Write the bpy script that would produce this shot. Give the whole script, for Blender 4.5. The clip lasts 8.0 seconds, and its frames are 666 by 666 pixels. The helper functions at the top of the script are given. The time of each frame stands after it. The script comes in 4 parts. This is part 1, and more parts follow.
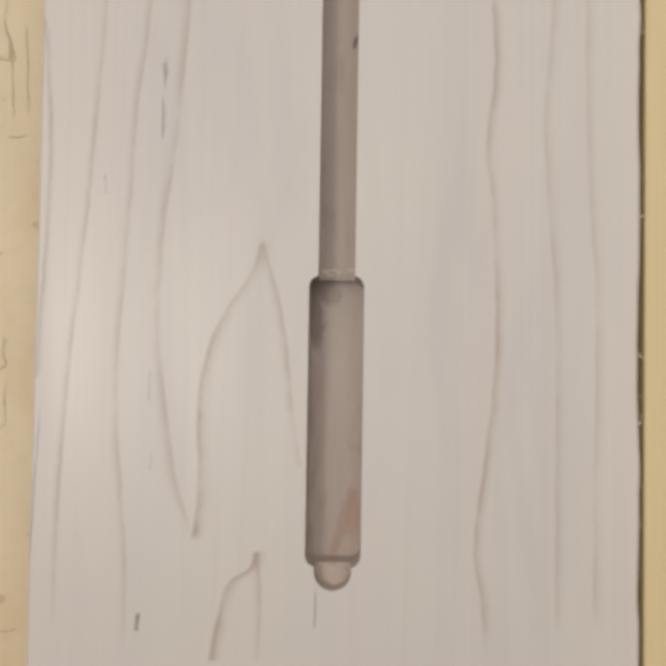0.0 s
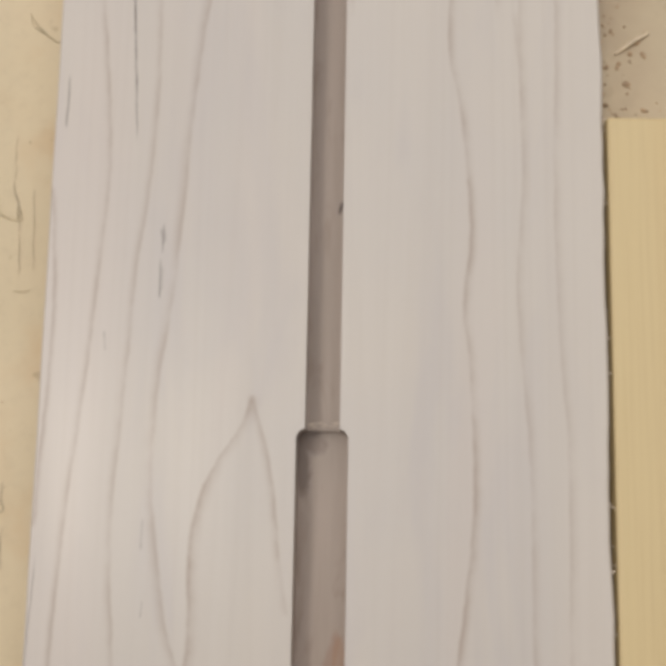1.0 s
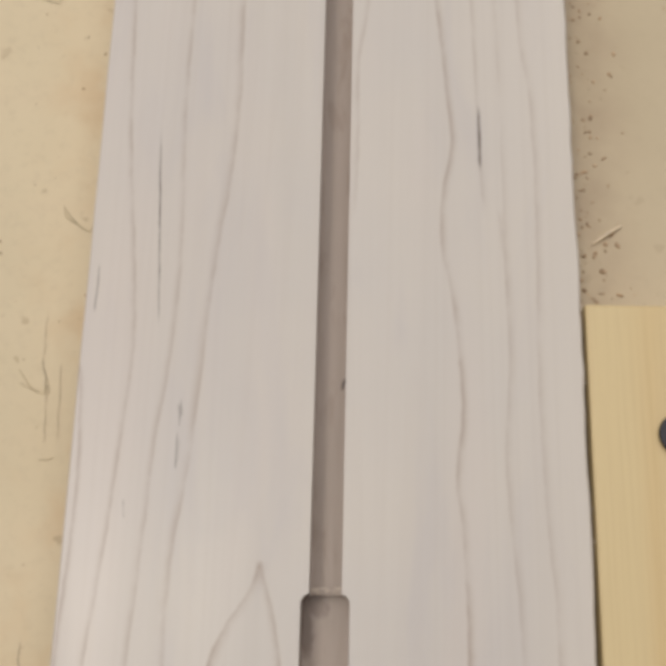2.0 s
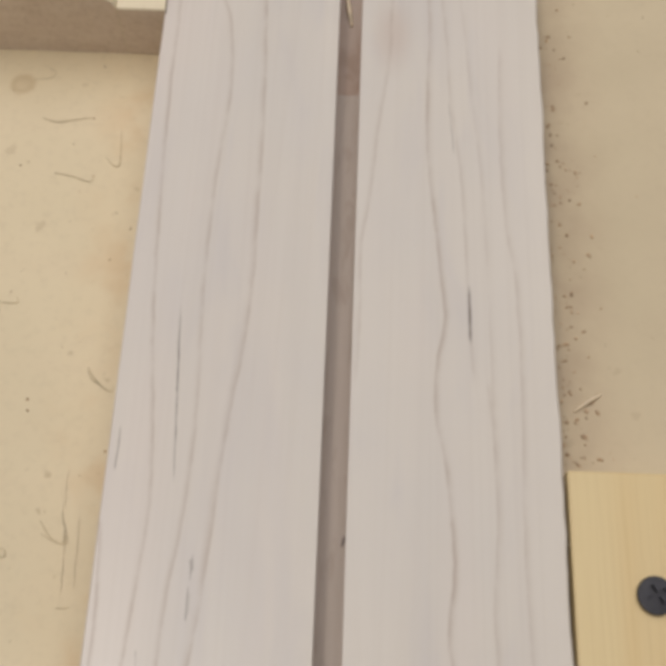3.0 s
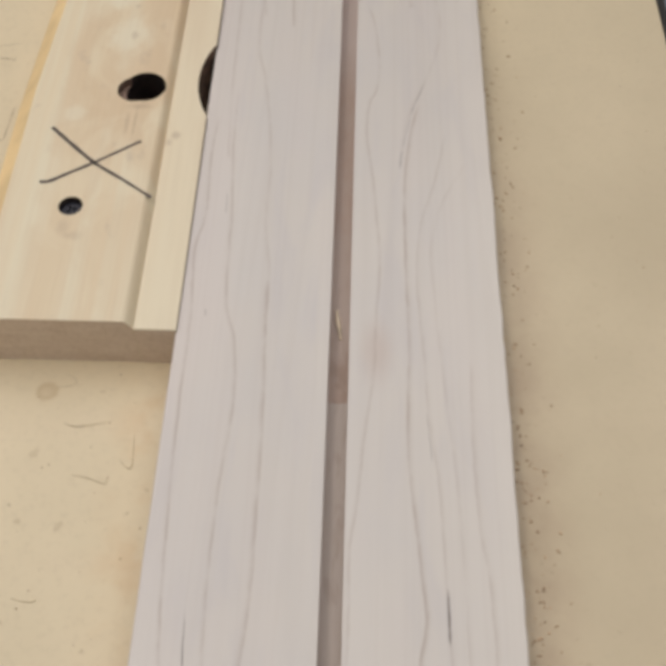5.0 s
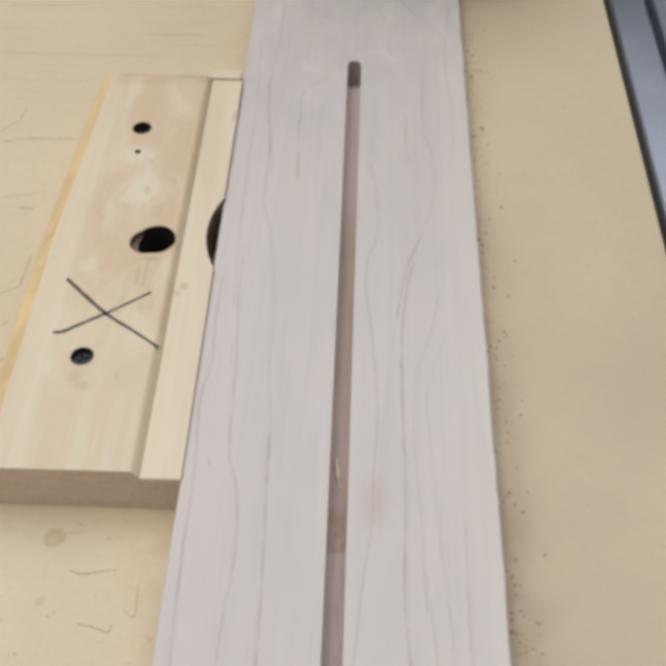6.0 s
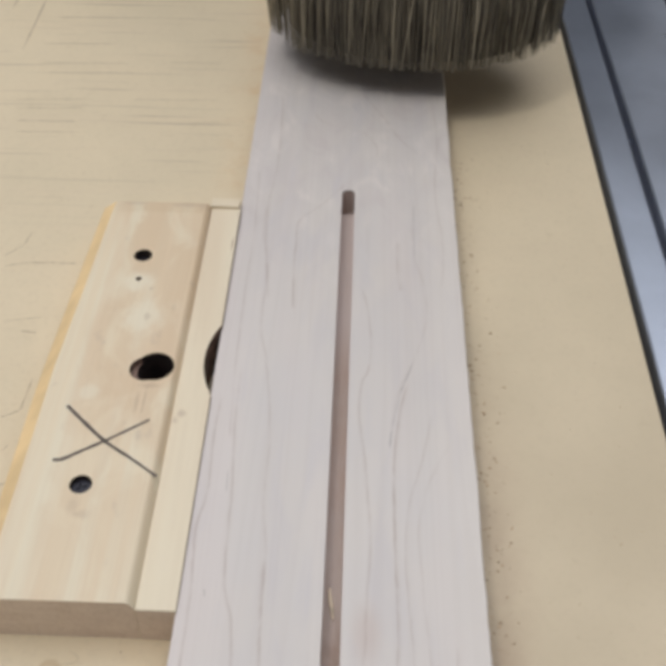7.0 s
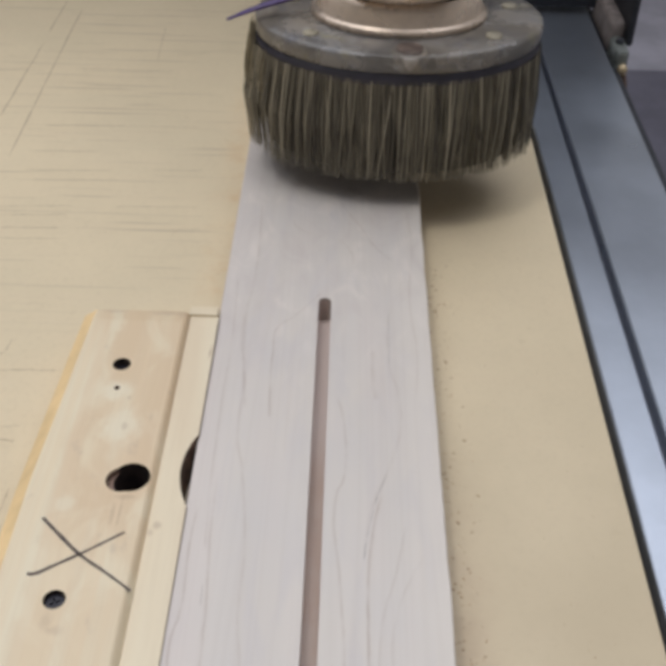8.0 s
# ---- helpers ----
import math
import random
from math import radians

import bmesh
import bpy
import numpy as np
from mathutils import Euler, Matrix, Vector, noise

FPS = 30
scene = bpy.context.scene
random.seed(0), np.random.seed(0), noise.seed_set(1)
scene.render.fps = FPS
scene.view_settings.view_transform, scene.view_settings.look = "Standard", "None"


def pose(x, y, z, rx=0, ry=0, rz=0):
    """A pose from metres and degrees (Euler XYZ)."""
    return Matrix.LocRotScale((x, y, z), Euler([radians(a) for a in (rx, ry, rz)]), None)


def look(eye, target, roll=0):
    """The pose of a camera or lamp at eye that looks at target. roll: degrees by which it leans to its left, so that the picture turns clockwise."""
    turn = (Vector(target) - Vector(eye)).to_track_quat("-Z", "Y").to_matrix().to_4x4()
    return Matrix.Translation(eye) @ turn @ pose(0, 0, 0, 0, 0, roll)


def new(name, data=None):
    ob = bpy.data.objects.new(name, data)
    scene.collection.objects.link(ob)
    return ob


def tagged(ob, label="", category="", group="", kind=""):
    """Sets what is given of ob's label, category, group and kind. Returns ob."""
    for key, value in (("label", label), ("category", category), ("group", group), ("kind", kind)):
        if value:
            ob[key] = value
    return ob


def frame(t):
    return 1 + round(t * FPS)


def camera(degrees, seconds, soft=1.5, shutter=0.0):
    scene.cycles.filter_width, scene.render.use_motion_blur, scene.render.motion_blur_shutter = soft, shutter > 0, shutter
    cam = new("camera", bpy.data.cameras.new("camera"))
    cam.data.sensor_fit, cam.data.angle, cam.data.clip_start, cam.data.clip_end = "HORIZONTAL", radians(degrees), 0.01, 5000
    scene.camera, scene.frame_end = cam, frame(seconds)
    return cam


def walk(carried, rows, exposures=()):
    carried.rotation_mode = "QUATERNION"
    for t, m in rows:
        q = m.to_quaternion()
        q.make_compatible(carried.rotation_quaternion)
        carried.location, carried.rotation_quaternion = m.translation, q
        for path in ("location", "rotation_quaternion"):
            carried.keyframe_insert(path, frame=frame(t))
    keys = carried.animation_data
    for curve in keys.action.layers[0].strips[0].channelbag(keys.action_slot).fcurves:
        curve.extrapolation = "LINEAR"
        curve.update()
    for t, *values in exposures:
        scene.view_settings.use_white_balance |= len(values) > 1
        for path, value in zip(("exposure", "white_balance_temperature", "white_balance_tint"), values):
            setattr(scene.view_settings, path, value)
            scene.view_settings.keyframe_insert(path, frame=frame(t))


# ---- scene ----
# camera: seconds, place in metres, turn in degrees; z = 0 is the top of the maple board
cam = camera(36.44, 8.0, soft=5.0)
ROWS = [
    (0, 0.0023, -0.0252, 0.1671, 2.37, 0.92, 0.88),
    (0.5, 0.0039, -0.0243, 0.1675, 5.62, 0.87, 1.05),
    (1, 0.0035, -0.0188, 0.1769, 8.65, 0.47, 1.03),
    (1.5, 0.0023, -0.0168, 0.1846, 12.31, -0.11, 1.16),
    (1.7, 0.0034, -0.0165, 0.1881, 14.08, 0.45, 1.20),
    (2.8, 0.0011, -0.0144, 0.2104, 22.30, 0.09, 2.01),
    (3, 0.0013, -0.0138, 0.2146, 23.54, -0.18, 2.09),
    (3.5, 0.0024, -0.0105, 0.2256, 26.18, -0.06, 2.01),
    (4, 0.0032, -0.0068, 0.2372, 28.72, 0.19, 2.05),
    (4.5, 0.0026, -0.0043, 0.2451, 32.11, 0.04, 2.03),
    (4.7, 0.0027, -0.0037, 0.2483, 33.21, 0.02, 1.74),
    (5.8, 0.0051, 0.0020, 0.2691, 38.95, 0.04, 1.93),
    (6, 0.0048, 0.0025, 0.2736, 40.36, 0.08, 2.08),
    (6.5, 0.0042, 0.0037, 0.2827, 43.36, -0.01, 2.25),
    (7, 0.0041, 0.0055, 0.2902, 45.56, -0.42, 2.00),
    (7.5, 0.0058, 0.0071, 0.2962, 48.16, -1.00, 1.59),
    (8, 0.0073, 0.0077, 0.3028, 50.31, -1.01, 1.29),
]
walk(cam, [(t, pose(x, y, z, rx, ry, rz)) for t, x, y, z, rx, ry, rz in ROWS], exposures=[(0.0, -0.43, 6850, 10), (1.7, -0.45, 6850, 10), (4.7, -0.45, 6700, 10), (5.8, -0.37, 6350, 10), (8.0, -0.34, 6150, 10)])

TABLE = -0.0175      # top of the spoilboard
FLOOR = -0.95

# ---- light ----
world = bpy.data.worlds.new("world")
scene.world = world
world.use_nodes = True
world.node_tree.nodes["Background"].inputs[0].default_value = (0.8, 0.85, 0.9, 1)
world.node_tree.nodes["Background"].inputs[1].default_value = 0.05


def area_lamp(name, place, target, size_x, size_y, watts, colour):
    data = bpy.data.lights.new(name, "AREA")
    data.shape, data.size, data.size_y, data.energy, data.color = "RECTANGLE", size_x, size_y, watts, colour
    ob = new(name, data)
    ob.matrix_world = look(place, target)
    return ob


area_lamp("ceiling_lamp_key", (-0.43, 0.03, 1.56), (-0.43, 0.03, 0), 0.20, 0.20, 6.5, (1.0, 0.96, 0.90))
area_lamp("ceiling_lamp_wide", (-0.10, 0.90, 1.65), (-0.10, 0.90, 0), 2.4, 2.4, 43, (0.97, 0.97, 1.0))


# ---- materials ----
class Nodes:
    """A few short calls for building a node material."""

    def __init__(self, name, rough=0.5, metal=0.0, spec=0.5):
        self.mat = bpy.data.materials.new(name)
        self.mat.use_nodes = True
        self.tree = self.mat.node_tree
        self.bsdf = self.tree.nodes["Principled BSDF"]
        self.bsdf.inputs["Roughness"].default_value = rough
        self.bsdf.inputs["Metallic"].default_value = metal
        self.bsdf.inputs["Specular IOR Level"].default_value = spec
        self.coord = self.tree.nodes.new("ShaderNodeTexCoord").outputs["Object"]

    def link(self, a, b):
        self.tree.links.new(a, b)

    def put(self, socket, value):
        if isinstance(value, bpy.types.NodeSocket):
            self.link(value, socket)
        else:
            socket.default_value = value

    def scaled(self, sx, sy, sz):
        n = self.tree.nodes.new("ShaderNodeMapping")
        n.inputs["Scale"].default_value = (sx, sy, sz)
        self.link(self.coord, n.inputs["Vector"])
        return n.outputs[0]

    def noise(self, scale, detail=3.0, rough=0.55, vector=None, warp=0.0):
        n = self.tree.nodes.new("ShaderNodeTexNoise")
        n.inputs["Scale"].default_value, n.inputs["Detail"].default_value = scale, detail
        n.inputs["Roughness"].default_value, n.inputs["Distortion"].default_value = rough, warp
        self.link(vector or self.coord, n.inputs["Vector"])
        return n.outputs[0]

    def math(self, op, a, b=0.0, clamp=False):
        n = self.tree.nodes.new("ShaderNodeMath")
        n.operation, n.use_clamp = op, clamp
        self.put(n.inputs[0], a)
        self.put(n.inputs[1], b)
        return n.outputs[0]

    def span(self, value, a, b, c=0.0, d=1.0, smooth=True):
        n = self.tree.nodes.new("ShaderNodeMapRange")
        n.interpolation_type = "SMOOTHSTEP" if smooth else "LINEAR"
        self.put(n.inputs["Value"], value)
        for key, v in zip(("From Min", "From Max", "To Min", "To Max"), (a, b, c, d)):
            n.inputs[key].default_value = v
        return n.outputs[0]

    def mix(self, fac, a, b, blend="MIX"):
        n = self.tree.nodes.new("ShaderNodeMix")
        n.data_type, n.blend_type = "RGBA", blend
        self.put(n.inputs[0], fac)
        for socket, v in ((n.inputs[6], a), (n.inputs[7], b)):
            self.put(socket, v if isinstance(v, bpy.types.NodeSocket) else (*v, 1))
        return n.outputs[2]

    def axes(self):
        n = self.tree.nodes.new("ShaderNodeSeparateXYZ")
        self.link(self.coord, n.inputs[0])
        return n.outputs

    def island(self):
        return self.tree.nodes.new("ShaderNodeNewGeometry").outputs["Random Per Island"]

    def colour(self, value):
        self.put(self.bsdf.inputs["Base Color"], value if isinstance(value, bpy.types.NodeSocket) else (*value, 1))

    def rough(self, value):
        self.put(self.bsdf.inputs["Roughness"], value)

    def bump(self, height, strength=0.2, distance=0.0005):
        n = self.tree.nodes.new("ShaderNodeBump")
        n.inputs["Strength"].default_value, n.inputs["Distance"].default_value = strength, distance
        self.link(height, n.inputs["Height"])
        self.link(n.outputs[0], self.bsdf.inputs["Normal"])


# growth rings of the maple board: each line runs along the board, (y, x) in millimetres
GRAIN = []
GRAIN.append((0.7, 1, 1.8, [(-27.2, -49.6), (-15.9, -49.2), (1.2, -48.4), (15.5, -48.4), (28.4, -49.2), (34.9, -50.1)]))
GRAIN.append((0.65, -1, 2.2, [(-68.9, -45.7), (-48.1, -45.5), (-34.1, -44.8), (-22.2, -44.1), (-8.7, -42.7), (4.8, -41.5), (22.8, -40.3), (34.4, -39.5), (48.0, -39.9), (72.6, -42.4), (85.5, -43.5), (106.5, -44.7), (126.4, -45.3), (147.9, -45.9), (176.9, -45.9), (208.8, -47.2), (215.3, -45.8), (248.5, -46.2), (266.8, -45.2)]))
GRAIN.append((0.55, -1, 2.6, [(-72.8, -33.9), (-54.8, -34.3), (-41.0, -35.5), (-27.0, -36.2), (-11.4, -35.5), (6.3, -34.5), (22.8, -33.5), (25.5, -33.1), (41.3, -31.6), (63.9, -31.3), (91.3, -32.3), (109.3, -32.1), (126.9, -31.5), (145.7, -30.2), (168.4, -31.6), (181.9, -35.1), (209.2, -36.5), (215.7, -36.6), (252.7, -39.0), (282.2, -39.4)]))
GRAIN.append((0.6, -1, 3.4, [(-52.9, -23.1), (-49.5, -24.1), (-42.9, -26.0), (-31.0, -28.0), (-18.4, -29.5), (-9.2, -29.5), (1.4, -28.7), (12.9, -27.2), (26.5, -26.1), (29.7, -25.8), (41.4, -25.2), (57.8, -23.9), (73.0, -22.1), (91.5, -20.8), (109.7, -20.9), (132.5, -21.0), (162.9, -22.1), (193.3, -23.2)]))
GRAIN.append((0.36, -1, 2.8, [(169.2, -22.7), (197.9, -23.1), (216.1, -25.3), (243.5, -25.4), (287.1, -30.4), (300.4, -33.1), (342.8, -34.3), (366.1, -37.5), (399.2, -37.0)]))
GRAIN.append((0.95, 1, 4, [(-53.1, -23.1), (-50.5, -22.8), (-44.2, -22.1), (-33.8, -22.5), (-23.2, -21.5), (-15.4, -18.5), (-9.0, -14.4), (-4.1, -12.7), (-2.8, -12.6)]))
GRAIN.append((0.8, -1, 2.6, [(-41.1, -5.2), (-32.1, -6.9), (-20.9, -8.2), (-11.1, -10.1), (-4.8, -12.0), (-2.8, -12.3)]))
GRAIN.append((0.9, 1, 4, [(-72.5, -19.8), (-64.2, -18.2), (-59.3, -16.5), (-57.2, -13.5), (-55.7, -12.8), (-54.2, -12.5)]))
GRAIN.append((0.6, -1, 2.5, [(-72.3, -12.1), (-60.0, -11.9), (-55.8, -12.2), (-54.2, -12.4)]))
GRAIN.append((0.75, 1, 2.8, [(-71.6, 25.0), (-62.0, 24.5), (-53.8, 23.3), (-45.5, 24.0), (-38.6, 24.9), (-29.5, 25.9), (-19.0, 26.6), (-5.0, 26.2), (5.7, 25.6), (12.7, 24.8), (23.5, 25.8), (26.7, 26.0), (39.1, 25.4), (51.9, 23.9), (62.3, 22.1), (74.0, 22.7), (84.1, 24.4), (93.6, 23.7), (111.3, 22.1), (128.8, 20.5), (171.8, 20.9), (211.2, 20.1), (245.4, 20.9), (276.2, 26.0)]))
GRAIN.append((0.4, 1, 3, [(-67.3, 36.6), (-39.7, 36.5), (-11.9, 36.2), (16.4, 34.3), (39.3, 35.5), (69.7, 33.9)]))
GRAIN.append((0.4, 1, 3, [(-67.1, 42.8), (-39.6, 42.8), (-11.8, 42.9), (9.4, 41.7), (38.0, 41.2), (56.6, 41.6), (92.9, 41.3), (111.9, 39.3), (165.1, 39.4)]))
GRAIN.append((0.36, 1, 2.2, [(66.6, 31.0), (77.2, 30.5), (92.7, 30.0), (106.7, 29.5), (124.0, 28.7), (143.6, 26.5), (158.9, 25.7), (211.4, 24.6), (236.3, 30.4), (259.8, 34.9)]))
GRAIN.append((0.26, 1, 2.5, [(46.8, 35.1), (77.3, 35.0), (99.8, 34.6), (124.1, 33.7), (150.6, 31.5), (187.3, 29.2), (211.5, 29.0), (246.2, 41.9)]))
GRAIN.append((0.45, -1, 2.5, [(65.6, 4.1), (87.2, 4.7), (102.2, 4.6), (116.9, 6.4), (137.5, 8.2), (159.8, 10.7), (177.8, 11.2), (200.9, 12.3), (226.4, 10.7), (275.5, 8.6), (278.9, 10.3), (312.0, 10.7), (330.9, 7.0)]))
GRAIN.append((0.6, 1, 2.4, [(314.5, -21.4), (327.7, -22.2), (358.8, -22.9), (376.5, -21.6), (383.0, -15.9), (391.9, -9.5), (403.8, -2.1)]))
GRAIN.append((0.25, -1, 2.5, [(247.8, 19.3), (272.1, 23.3), (290.9, 30.1), (312.8, 34.7), (334.0, 33.9), (349.6, 30.7), (388.5, 30.8)]))
GRAIN.append((0.42, 1, 3, [(319.7, -32.4), (355.6, -36.1), (380.3, -37.4), (421.4, -35.7), (484.8, -37.6)]))
GRAIN.append((0.35, 1, 2.5, [(243.3, -40.5), (285.8, -42.3), (322.8, -42.8), (365.6, -42.5), (415.1, -44.3)]))
GRAIN.append((0.42, 1, 2.2, [(427.0, 13.2), (442.0, 10.8), (451.3, 1.8), (454.8, -9.6), (466.5, -19.3)]))
GRAIN.append((0.35, -1, 2.4, [(429.0, 36.0), (446.0, 24.0), (458.0, 19.5), (474.0, 12.0), (486.0, 6.0)]))
GRAIN.append((0.30, 1, 5.0, [(327.9, 23.6), (344.0, 22.4), (361.0, 22.6)]))
GRAIN.append((0.30, 1, 2.6, [(330.0, 41.5), (360.0, 43.0), (400.0, 41.0), (440.0, 43.5), (480.0, 42.0)]))
FLECKS = []
FLECKS.append((-0.0304, -0.0245, -0.0308, -0.0306, 0.0003, 0.35))
FLECKS.append((0.2690, 0.2860, 0.0229, 0.0285, 0.0004, 0.45))
FLECKS.append((0.3493, 0.3937, 0.0303, 0.0309, 0.0003, 0.35))
FLECKS.append((0.0135, 0.0214, -0.0294, -0.0296, 0.00022, 0.7))
FLECKS.append((0.0218, 0.0279, -0.0293, -0.0292, 0.0002, 0.45))
FLECKS.append((-0.0679, -0.0645, -0.0321, -0.0317, 0.0005, 0.75))
FLECKS.append((-0.0670, -0.0601, -0.0028, -0.0027, 0.00018, 0.75))
FLECKS.append((-0.0579, -0.0303, -0.0500, -0.0488, 0.00016, 0.6))
FLECKS.append((0.0041, 0.0081, -0.0387, -0.0390, 0.0003, 0.35))
FLECKS.append((-0.0416, -0.0384, -0.0303, -0.0302, 0.0002, 0.4))
FLECKS.append((0.0417, 0.0870, -0.0347, -0.0374, 0.00026, 0.95))
FLECKS.append((0.0448, 0.0560, -0.0479, -0.0477, 0.00022, 0.7))
FLECKS.append((0.0782, 0.0926, 0.0301, 0.0300, 0.00026, 0.6))
FLECKS.append((0.0772, 0.0938, 0.0305, 0.0302, 0.00036, 0.9))
FLECKS.append((0.1290, 0.1463, 0.0272, 0.0258, 0.0002, 0.5))
FLECKS.append((0.0239, 0.0268, -0.0289, -0.0291, 0.0002, 0.45))
FLECKS.append((0.0151, 0.0199, -0.0291, -0.0291, 0.00018, 0.4))
FLECKS.append((0.2435, 0.2497, 0.0188, 0.0193, 0.0003, 0.5))
FLECKS.append((0.2507, 0.2748, 0.0196, 0.0243, 0.0003, 0.3))
FLECKS.append((0.0233, 0.0268, -0.0292, -0.0297, 0.0002, 0.5))
FLECKS.append((0.1778, 0.1809, -0.0415, -0.0418, 0.0004, 0.3))
FLECKS.append((0.2195, 0.2297, -0.0390, -0.0393, 0.0003, 0.35))
FLECKS.append((0.2414, 0.2514, 0.0187, 0.0199, 0.0003, 0.4))


def maple():
    m = Nodes("maple", rough=0.45, spec=0.45)
    x, y, z = m.axes()
    long_fine = m.noise(1.0, 4, 0.6, m.scaled(900, 14, 300))
    long_soft = m.noise(1.0, 3, 0.5, m.scaled(75, 4, 60), 0.6)
    cloud = m.noise(26, 2, 0.5)
    pink = m.noise(1.0, 2, 0.5, m.scaled(60, 9, 30), 0.4)
    base = m.mix(m.span(long_soft, 0.3, 0.7), MAPLE_A, MAPLE_B)
    base = m.mix(m.span(cloud, 0.3, 0.75, 0, 0.45), base, MAPLE_C)
    base = m.mix(m.span(pink, 0.45, 0.75, 0, 0.35), base, MAPLE_PINK)
    mauve = m.noise(1.0, 3, 0.55, m.scaled(85, 17, 30), 0.7)
    base = m.mix(m.span(mauve, 0.48, 0.72, 0, 0.6), base, (0.53, 0.49, 0.475))
    # rosy sapwood towards one edge; the board lightens to cream towards the other
    base = m.mix(m.math("MULTIPLY", m.span(x, -0.050, -0.030, 0.6, 0), m.span(pink, 0.3, 0.6, 0.4, 1.0)), base, (0.62, 0.55, 0.505))
    base = m.mix(m.math("MULTIPLY", m.span(x, 0.028, 0.049, 0, 0.55), m.span(cloud, 0.3, 0.7, 0.5, 1.0)), base, (0.655, 0.595, 0.525))
    base = m.mix(m.span(long_fine, 0.35, 0.8, 0, 0.045), base, (0.40, 0.32, 0.25))
    v = m.tree.nodes.new("ShaderNodeVectorMath")
    v.operation = "DISTANCE"
    m.link(m.scaled(1.0, 0.42, 1.0), v.inputs[0])
    v.inputs[1].default_value = (0.0115, 0.0700, 0)
    base = m.mix(m.math("MULTIPLY", m.span(m.math("ADD", v.outputs["Value"], m.math("MULTIPLY", long_soft, 0.003)), 0.002, 0.0085, 1, 0), 0.7), base, (0.50, 0.415, 0.37))
    swirl = m.noise(1.0, 4, 0.6, m.scaled(60, 30, 30), 1.2)
    far = m.span(y, 0.30, 0.42)
    base = m.mix(m.math("MULTIPLY", far, m.span(swirl, 0.5, 0.7, 0, 0.55)), base, (0.53, 0.47, 0.44))
    base = m.mix(m.math("MULTIPLY", far, m.span(swirl, 0.3, 0.48, 0.5, 0)), base, (0.70, 0.63, 0.57))
    # soft growth lines all over, clearer towards the far end
    ringed = m.math("FRACT", m.math("MULTIPLY", m.noise(1.0, 1.5, 0.4, m.scaled(60, 0.9, 20), 0.1), 15.0))
    ringed = m.math("MULTIPLY", m.span(ringed, 0.0, 0.10), m.span(ringed, 0.10, 0.55, 1, 0))
    ringed = m.math("MULTIPLY", ringed, m.span(y, 0.05, 0.30, 0.03, 0.05))
    base = m.mix(ringed, base, GRAIN_DARK)
    wobble = m.math("MULTIPLY", m.math("SUBTRACT", m.noise(1.0, 4, 0.7, m.scaled(80, 150, 60)), 0.5), 0.0009)
    broken = m.span(m.noise(1.0, 4, 0.65, m.scaled(90, 60, 50)), 0.30, 0.62, 0.2, 1.0)
    wx = m.math("ADD", x, wobble)
    for dark, side, width, points in GRAIN:
        lo, hi = points[0][0], points[-1][0]
        c = m.tree.nodes.new("ShaderNodeFloatCurve")
        curve = c.mapping.curves[0]
        while len(curve.points) < len(points):
            curve.points.new(0.5, 0.5)
        for p, (py, px) in zip(curve.points, points):
            p.location = ((py - lo) / (hi - lo), (px + 60) / 120)
        c.mapping.update()
        along = m.span(y, lo / 1000, hi / 1000, 0, 1, False)
        m.link(along, c.inputs["Value"])
        at = m.math("MULTIPLY", m.math("SUBTRACT", c.outputs[0], 0.5), 0.12)
        off = m.math("MULTIPLY", m.math("SUBTRACT", wx, at), side)
        sharp = m.span(off, -0.0006, 0.0002)
        fade = m.span(off, 0.0, width * 0.62 / 1000, 1, 0, False)
        fade = m.math("MULTIPLY", fade, fade)
        ends = m.math("MULTIPLY", m.span(along, 0.0, 0.03), m.span(along, 0.97, 1.0, 1, 0))
        line = m.math("MULTIPLY", m.math("MULTIPLY", sharp, fade), m.math("MULTIPLY", ends, broken))
        base = m.mix(m.math("MULTIPLY", line, dark), base, GRAIN_DARK)
    # short dark mineral flecks: y from, y to, x, half width
    for y0, y1, fx0, fx1, half, dark in FLECKS:
        along = m.span(y, y0, y1, 0, 1, False)
        at = m.span(y, y0, y1, fx0, fx1, False)
        d = m.math("ABSOLUTE", m.math("SUBTRACT", m.math("ADD", x, m.math("MULTIPLY", wobble, 0.8)), at))
        ends = m.math("MULTIPLY", m.span(along, 0.0, 0.15), m.span(along, 0.8, 1.0, 1, 0))
        line = m.math("MULTIPLY", m.span(d, half * 0.35, half, 1, 0), ends)
        speck = m.span(m.noise(1.0, 3, 0.7, m.scaled(300, 160, 50)), 0.3, 0.6, 0.4, 1.0)
        base = m.mix(m.math("MULTIPLY", m.math("MULTIPLY", line, speck), dark), base, (0.13, 0.10, 0.085))
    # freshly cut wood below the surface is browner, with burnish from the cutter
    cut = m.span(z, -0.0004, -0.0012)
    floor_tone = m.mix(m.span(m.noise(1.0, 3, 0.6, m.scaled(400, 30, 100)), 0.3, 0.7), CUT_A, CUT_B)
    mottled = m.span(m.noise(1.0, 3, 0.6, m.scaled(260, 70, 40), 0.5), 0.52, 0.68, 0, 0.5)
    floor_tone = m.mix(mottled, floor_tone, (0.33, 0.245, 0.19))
    burn = m.math("MULTIPLY", m.span(y, 0.1529, 0.1540), m.span(m.noise(1.0, 3, 0.6, m.scaled(140, 60, 40)), 0.35, 0.65, 0.2, 0.85))
    burn = m.math("MULTIPLY", burn, m.math("ADD", m.span(y, 0.165, 0.172, 1.0, 0.35), m.math("MULTIPLY", m.span(y, 0.218, 0.222), m.span(y, 0.300, 0.312, 0.55, 0.0))))
